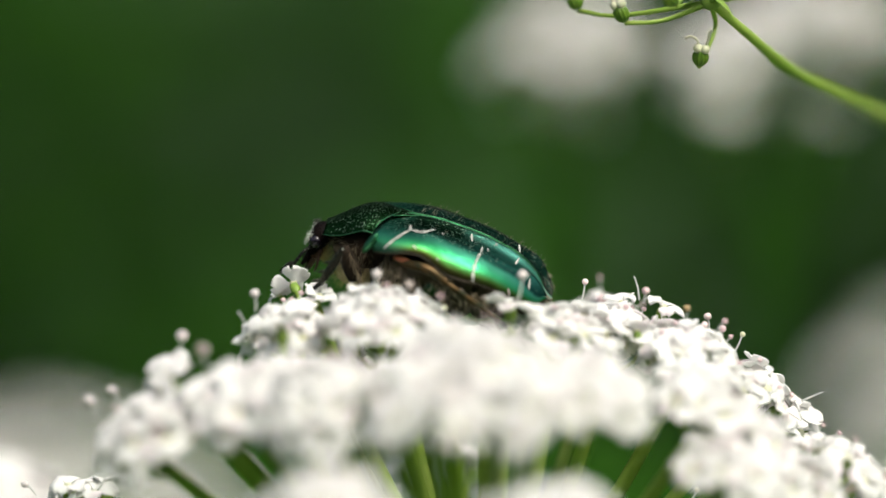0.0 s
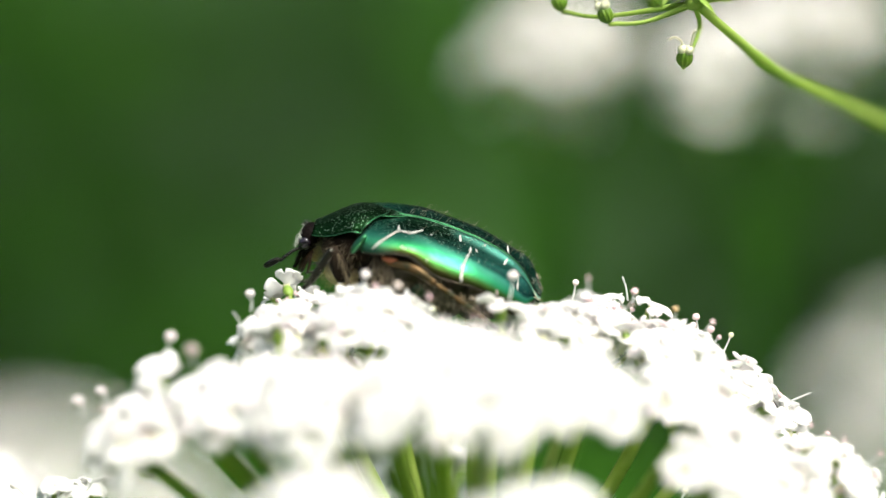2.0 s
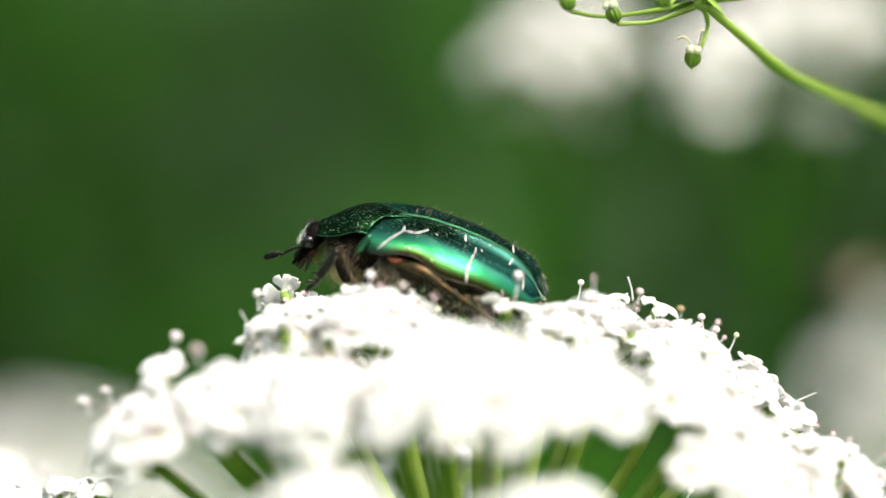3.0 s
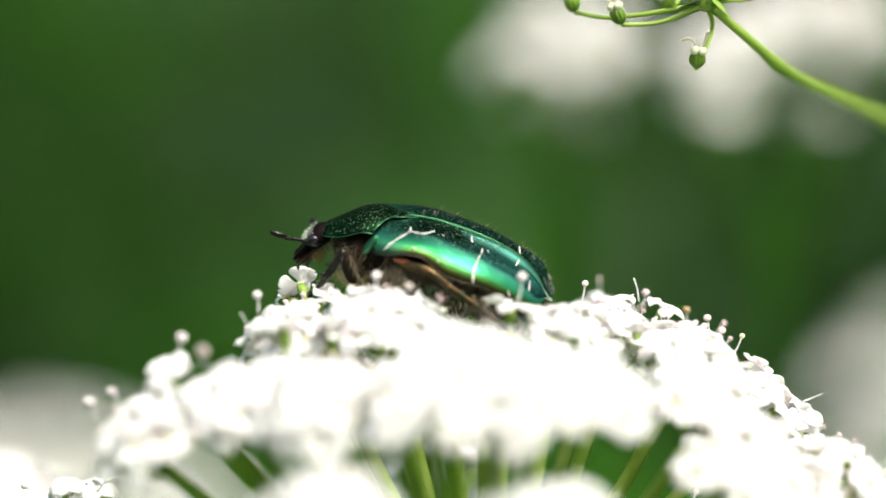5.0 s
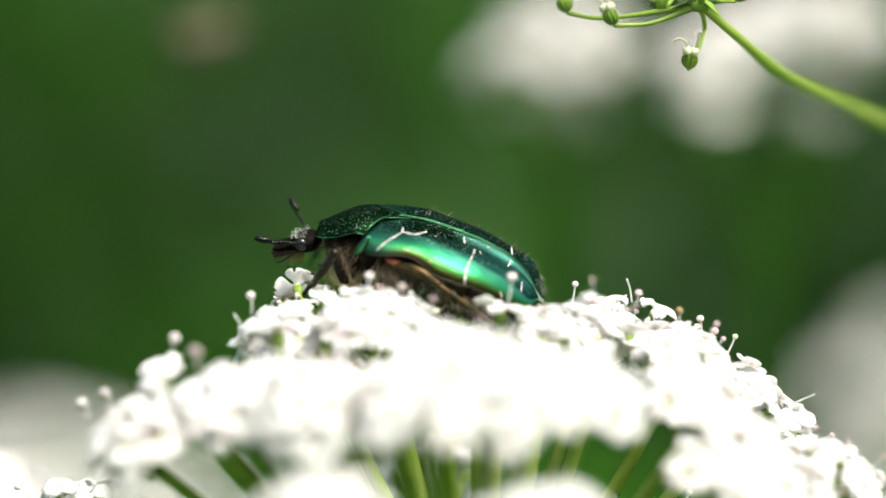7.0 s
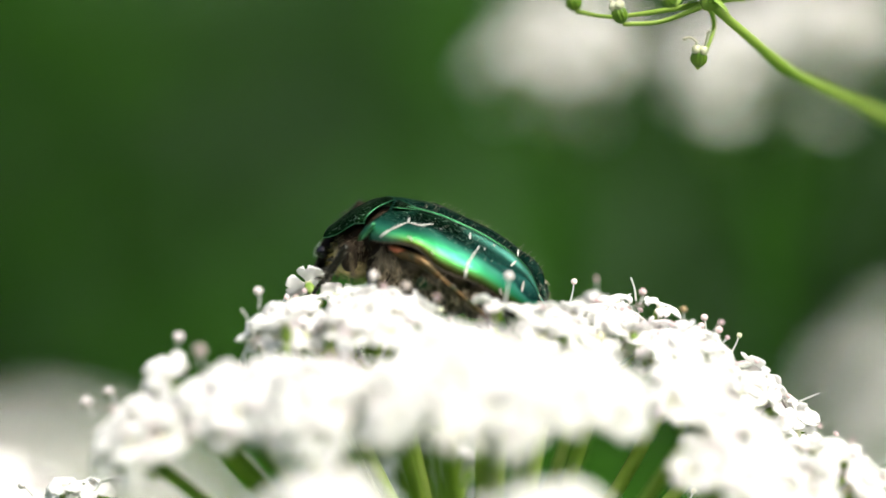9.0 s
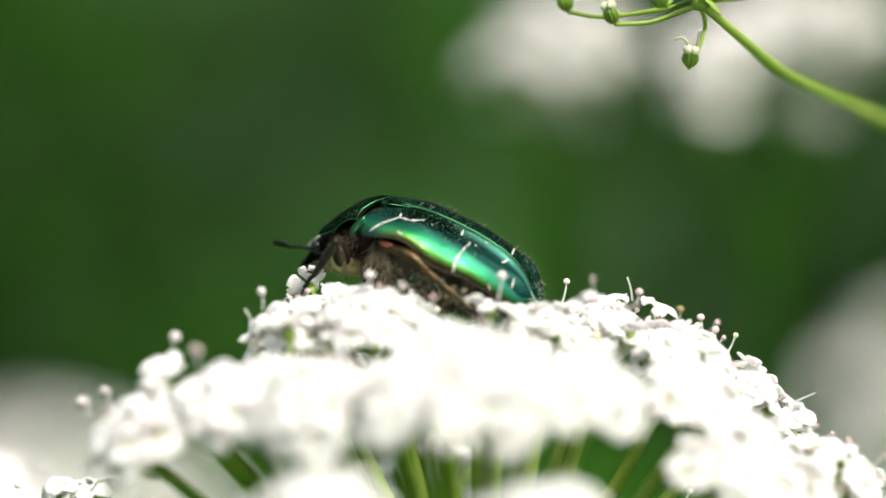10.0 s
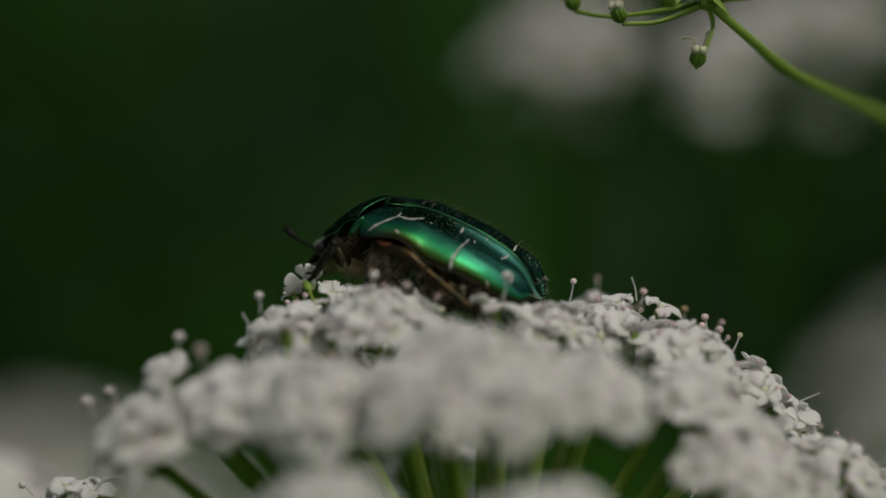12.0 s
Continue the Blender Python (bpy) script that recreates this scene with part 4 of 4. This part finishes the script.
# ---- fruiting stalk, top ----
def fruit(parent, at, way, seed, styles=True):
    """A green seed with a cream disc and two curled styles."""
    rnd = random.Random(seed)
    s = Shape()
    s.ball((0, 0, -0.55), (0.56, 0.46, 0.70), 0, 10, 40, None,
           lambda a, b, c: (a * (1 + 0.12 * math.cos(10 * math.atan2(b, a))), b * (1 + 0.12 * math.cos(10 * math.atan2(b, a))), c))
    seed_ob = part("fruit", s.mesh("fruit", SEED), parent, "green ribbed seed with pale styles", Matrix.Translation(Vector(at) * MM) @ aim(way, rnd.uniform(0, 3)))
    s = Shape()
    for k in (-1, 1):
        s.ball((0.27 * k, 0, 0.15), (0.36, 0.42, 0.36), 0, 6, 9)
        if styles:
            tall = 1.0 if k > 0 else 1.5
            s.tube(curve([(0.3 * k, 0, 0.4), (0.4 * k, 0, 0.8 * tall), (0.9 * k / tall ** 2, 0, 1.05 * tall), (1.3 * k / tall ** 2, 0, 0.8 * tall ** 2)], 10), [0.09] * 9 + [0.12], 6)
    part("style", s.mesh("style", DISC), seed_ob)


def stalk():
    foot = spot(60.0, -60.0, 40)
    foot.z = 0.0
    root = tagged(new("seed_stalk"), "slender green stalk with young seeds, white petals gone", "plant")
    root.location = foot

    def here(x, y, d=0.0):
        return (spot((x - 784) * 0.04145, (441 - y) * 0.04145, d) - foot) / MM

    hub = here(1248, 8)
    s = Shape()
    line = curve([(0, 0, -4), (2, 0, 350), here(1980, 520, 44), here(1720, 290, 40), here(1568, 214, 25), here(1480, 173, 16), here(1390, 128, 9), here(1320, 70, 4), hub], 70)
    s.tube(line, [0.72 - 0.41 * (i / 69) + 0.09 * math.exp(-((i - 54) / 2.2) ** 2) for i in range(70)], 10)
    s.ball(hub, (0.8, 0.6, 0.6), 0, 7, 10)
    part("stem", s.mesh("stem", STEM), root)
    k = 0
    for mid, end, way, styles in (((1165, 40, 0), (1085, 16, -1), (-0.35, 0, 0.9), True), ((1085, 32, 2), (1004, -6, 5), (-0.3, 0, 0.9), False),
                                  ((1256, 55, 5), (1231, 94, 0), (0.10, -0.35, 1.0), True), ((1285, 2, 1), (1330, -22, 2), (0.6, 0, 0.7), True),
                                  ((1215, -14, -1), (1170, -8, -3), (-0.5, -0.4, 0.7), False), ((1225, -30, 4), (1190, -70, 5), (-0.4, 0, 0.9), True),
                                  ((1262, -30, -4), (1280, -80, -6), (0.2, 0, 0.9), True)):
        s = Shape()
        a, b = here(*mid), here(*end)
        w = Vector(way).normalized()
        s.tube(curve([hub, a, b - w * 1.3], 10), [0.27, 0.23, 0.20, 0.18, 0.17, 0.16, 0.16, 0.16, 0.17, 0.18], 7)
        part("stalklet", s.mesh("stalklet", STEM), root)
        fruit(root, b, w, 60 + k, styles)
        k += 1
    for k in range(5):
        s = Shape()
        a = k * 1.25 + 0.3
        d = Vector((math.cos(a), 0.6 * math.sin(a), 0.25 * math.sin(a * 2)))
        s.slab([[hub + d * (2.6 * u) + Vector((0, 0, 0.5 - 0.8 * u * u)) + d.cross(Vector((0, 0, 1))) * v * 0.55 * (1 - u) * (0.3 + u) * 2 for v in (-1, 0, 1)] for u in (0, 0.25, 0.5, 0.75, 0.98)], 0.08)
        part("bract", s.mesh("bract", STEM), root)
    return root


seed_stalk = stalk()


# ---- small fly that passes behind ----
def fly():
    root = tagged(new("fly"), "small brown fly in flight, blurred by distance", "insect")
    s = Shape()
    s.ball((0, 0, 0), (1.6, 1.3, 1.3), 0, 8, 12)
    part("thorax", s.mesh("thorax", DUN), root)
    s = Shape()
    s.ball((-2.8, 0, -0.3), (2.1, 1.3, 1.1), 0, 8, 12)
    part("abdomen", s.mesh("abdomen", DUN), root)
    s = Shape()
    s.ball((1.9, 0, 0), (0.8, 1.1, 0.9), 0, 8, 12)
    part("head", s.mesh("head", DARK), root)
    for side in (1, -1):
        s = Shape()
        s.slab([[(0.4 - 2.6 * u * v - 1.2 * u, side * (0.8 + 3.4 * u), 0.9 + 1.0 * u) for v in (-0.35, 0.0, 0.35)] for u in (0.0, 0.25, 0.5, 0.75, 1.0)], 0.05)
        part("wing", s.mesh("wing", SMOKE), root, "thin smoky brown wing")
    return root


small_fly = fly()


# ---- what moves ----
def stance(x, z, away, pitch, roll, yaw):
    """The beetle's pose in the tilted frame: mm, then degrees of head up, back towards the lens, head turned away."""
    return VIEW @ Matrix.Translation(Vector((x, away, z)) * MM) @ pose(0, 0, 0, 0, 0, -yaw) @ pose(0, 0, 0, 0, pitch, 0) @ pose(0, 0, 0, roll, 0, 0) @ pose(0, 0, 0, 0, 0, 180)


POSES = [(0.0, -1.27, -0.50, 1.8, 13, 22, 0), (3.0, -1.27, -0.50, 1.8, 13, 22, 0), (5.0, -1.23, -0.50, 1.8, 13, 22, 0), (7.2, -1.29, -0.50, 1.8, 13.2, 22, 0),
         (8.0, -1.22, -0.34, 1.8, 15.0, 21, 1.2), (8.8, -1.16, -0.20, 1.8, 17.4, 19, 3), (9.5, -1.18, -0.03, 1.8, 18.5, 17, 7), (10.0, -1.26, 0.0, 1.8, 18.2, 15.2, 10.5), (10.5, -1.34, 0.08, 1.8, 17.8, 15, 13),
         (11.0, -1.42, 0.08, 1.8, 17.0, 14.6, 15), (11.5, -1.38, 0.07, 1.8, 16.5, 14.8, 15.5), (12.0, -1.37, 0.07, 1.8, 16.5, 14.8, 15.5)]
# forebody bending at the waist: seconds, degrees turned away, degrees down
BENDS = [(0.0, 0, 0), (7.2, 0, 0), (8.0, 11, 9), (8.8, 20, 18), (9.5, 20, 20), (10.5, 16, 19), (12.0, 15, 19)]
# near foreleg: seconds, degrees that thigh and shin lift and that the thigh swings out
STEPS = [(0.0, 0, 0, 0), (7.2, 0, 0, 0), (8.0, 9, -2, 12), (8.8, 18, -4, 24), (10.2, 18, -4, 24), (10.5, 20, -8, 28), (10.6, 20, -2, 30), (10.7, 20, 22, 34), (10.8, 20, 50, 37), (10.9, 20, 30, 36), (11.0, 19, 19, 34), (11.1, 19, 9, 31), (11.2, 19, 1, 28), (11.4, 18, -2, 26), (12.0, 18, -2, 26)]
# head nodding: seconds, degrees down from the body's axis
NODS = [(0.0, 68), (0.5, 69), (1.0, 73), (1.5, 78), (2.0, 74), (2.5, 69), (3.0, 64), (4.0, 58), (4.8, 54), (5.2, 52), (5.6, 41), (6.0, 32), (6.5, 26), (6.9, 23), (7.2, 25),
        (8.0, 48), (8.8, 66), (9.2, 62), (9.4, 54), (9.6, 47), (10.0, 39), (10.4, 37), (11.0, 33), (12.0, 36)]
# feelers: seconds, lift above the level, near and far
LIFTS = [(0.0, -42, -80), (0.4, -26, -80), (1.0, -25, -80), (1.5, -26, -80), (2.0, -27, -80), (2.5, -22, -80), (2.8, -20, -80), (3.2, -12, -75), (4.0, 6, -65),
         (4.8, 22, -60), (5.2, 17, -50), (5.6, 6, -10), (6.0, -18, 36), (6.3, -22, 35), (6.6, -16, 40), (6.9, 4, 44), (7.2, 19, 52), (8.0, -20, 10),
         (8.8, -85, -70), (9.2, -60, -60), (9.4, -5, -45), (9.6, -20, -40), (9.8, -5, -40), (10.0, 6, -35), (10.2, 12, -30), (10.4, 20, -30), (10.6, 34, -30), (11.0, 31, -30), (12.0, 33, -30)]
# far feeler: seconds, degrees swung out to the side
SPLAY = [(0.0, 70), (5.0, 70), (5.6, 50), (6.0, 38), (7.2, 38), (8.4, 60), (12.0, 60)]


def motions():
    walk(beetle_root, [(t, stance(*s)) for t, *s in POSES])
    waist, neck = Matrix.Translation(Vector((3.6, 0, 0.8)) * MM), beetle_head.matrix_basis.translation.copy()

    def bent(t, share):
        turn, down = (smooth([(b[0], b[k]) for b in BENDS][::-1], t) for k in (1, 2))
        return waist @ pose(0, 0, 0, 0, down, -turn * share) @ waist.inverted()

    walk(beetle_shield, [(b[0], bent(b[0], 0.28)) for b in BENDS])
    # the neck rises as the straight head nods
    rise = [(t, max(0, min(0.75, 0.036 * (a - 26))) * (1 if t <= 7.2 else 0)) for t, a in NODS]
    walk(beetle_head, [(t, bent(t, 1.0) @ Matrix.Translation(neck + Vector((0, 0, r * MM))) @ pose(0, 0, 0, 0, a, 0)) for (t, a), (u, r) in zip(NODS, rise)])
    for k, piece in enumerate(beetle_legs["near_fore"]):
        rest = piece.matrix_basis.copy()
        rows = []
        for t, thigh, shin, out in STEPS:
            turn = pose(0, 0, 0, -out, 0, 0) @ pose(0, 0, 0, 0, -thigh, 0)
            rows.append((t, rest @ (turn.inverted() @ pose(0, 0, 0, 0, -shin, 0) if k else turn)))
        walk(piece, rows)
    for feeler, row, side in ((feelers[0], 1, 1), (feelers[1], 2, -1)):
        base = feeler.matrix_basis.translation.copy()
        rows = []
        for lift in LIFTS:
            t = lift[0]
            nod = smooth(NODS[::-1], t)
            body = smooth([(p[0], p[4]) for p in POSES][::-1], t)
            splay = 8 if side > 0 else smooth(SPLAY[::-1], t)
            nod += smooth([(b[0], b[2]) for b in BENDS][::-1], t)
            rows.append((t, Matrix.Translation(base) @ pose(0, 0, 0, 0, body - nod - lift[row], 0) @ pose(0, 0, 0, 0, 0, splay * side)))
        walk(feeler, rows)
    # flowers and small heads that the beetle pulls at: shifts in mm, sideways and up
    for head, rows in ((main_heads[28], ((0.0, -0.66, 0.0), (0.5, -0.41, 0.12), (1.0, -0.54, -0.04), (1.5, -0.5, -0.2), (2.0, -0.33, -0.16), (2.5, -0.41, -0.12),
                                         (3.0, -0.9, -0.6), (4.0, -0.4, -0.2), (5.0, -0.12, 0.08), (6.5, 0.0, 0.0), (7.0, 0.12, 0.0), (9.0, 0.66, 0.08), (9.5, 1.04, 0.08),
                                         (10.0, 1.0, 0.08), (10.5, 0.75, 0.16), (11.0, 0.62, 0.2), (12.0, 0.46, 0.2))),
                       (main_heads[29], ((0.0, 0.21, 0.0), (2.5, 0.37, 0.0), (5.0, 0.21, 0.0), (6.5, 0.0, 0.0), (7.2, -0.04, 0.0), (9.0, -0.54, 0.0), (10.0, -0.79, 0.0), (12.0, -0.75, 0.0))),
                       (main_heads[0], ((0.0, -0.12, 0.0), (0.5, 0.16, 0.0), (1.5, 0.33, 0.0), (2.5, 0.45, 0.04), (3.0, 0.50, 0.04), (4.0, 0.25, 0.0), (5.0, 0.08, 0.0), (5.5, -0.04, 0.0),
                                        (6.5, 0.0, 0.0), (7.0, 0.12, 0.0), (9.0, 0.37, 0.25), (9.5, 0.70, 0.33), (10.0, 0.87, 0.22), (10.5, 0.87, 0.04), (11.0, 0.70, -0.2), (11.5, 0.50, -0.2), (12.0, 0.37, -0.1))),
                       (main_heads[3], ((0.0, 0.17, 0.0), (2.5, 0.33, 0.0), (5.0, 0.2, 0.0), (6.5, 0.0, 0.0), (7.0, 0.0, 0.0), (9.0, -0.4, 0.1), (9.5, -0.55, 0.1), (10.0, -0.68, 0.1), (12.0, -0.5, 0.1)))):
        rest = head.matrix_basis.copy()
        walk(head, [(t, Matrix.Translation((x * MM, 0, z * MM)) @ rest) for t, x, z in rows])
    # seconds, place in mm of the sharp plane; it flies 90 mm beyond it
    walk(small_fly, [(t, Matrix.Translation(spot(x, z, 90)) @ pose(0, 0, 0, 0, 20, turn)) for t, x, z, turn in (
        (0.0, 60, 20, 180), (2.6, 55, 16, 180), (2.8, 42, 13, 180), (2.9, 31.5, 7.3, 200), (3.0, 30.1, -2.9, 240), (3.1, 41, -8, 300), (3.3, 60, -6, 330),
        (4.0, 75, 20, 270), (5.0, 40, 60, 200), (6.4, -5, 45, 200), (6.9, -16, 22.5, 200), (7.0, -18.2, 15.4, 210), (7.1, -20.5, 12.9, 200), (7.2, -27.5, 15.2, 170),
        (7.3, -40, 17.5, 170), (8.0, -75, 25, 170), (12.0, -75, 25, 170))])
    foot = seed_stalk.location.copy()
    walk(seed_stalk, [(t, Matrix.Translation(foot) @ pose(0, 0, 0, 0, a, 0)) for t, a in (
        (0.0, 0.006), (0.5, -0.013), (1.0, 0.003), (1.5, 0.022), (2.0, -0.019), (2.5, -0.032), (3.0, -0.003), (4.0, -0.006), (5.0, -0.010), (5.5, -0.003), (6.0, 0.016),
        (6.5, 0.0), (7.0, -0.013), (8.0, 0.0), (9.0, 0.016), (9.5, 0.022), (10.0, -0.013), (10.5, 0.003), (11.0, 0.019), (11.5, 0.0), (12.0, 0.006))])


motions()
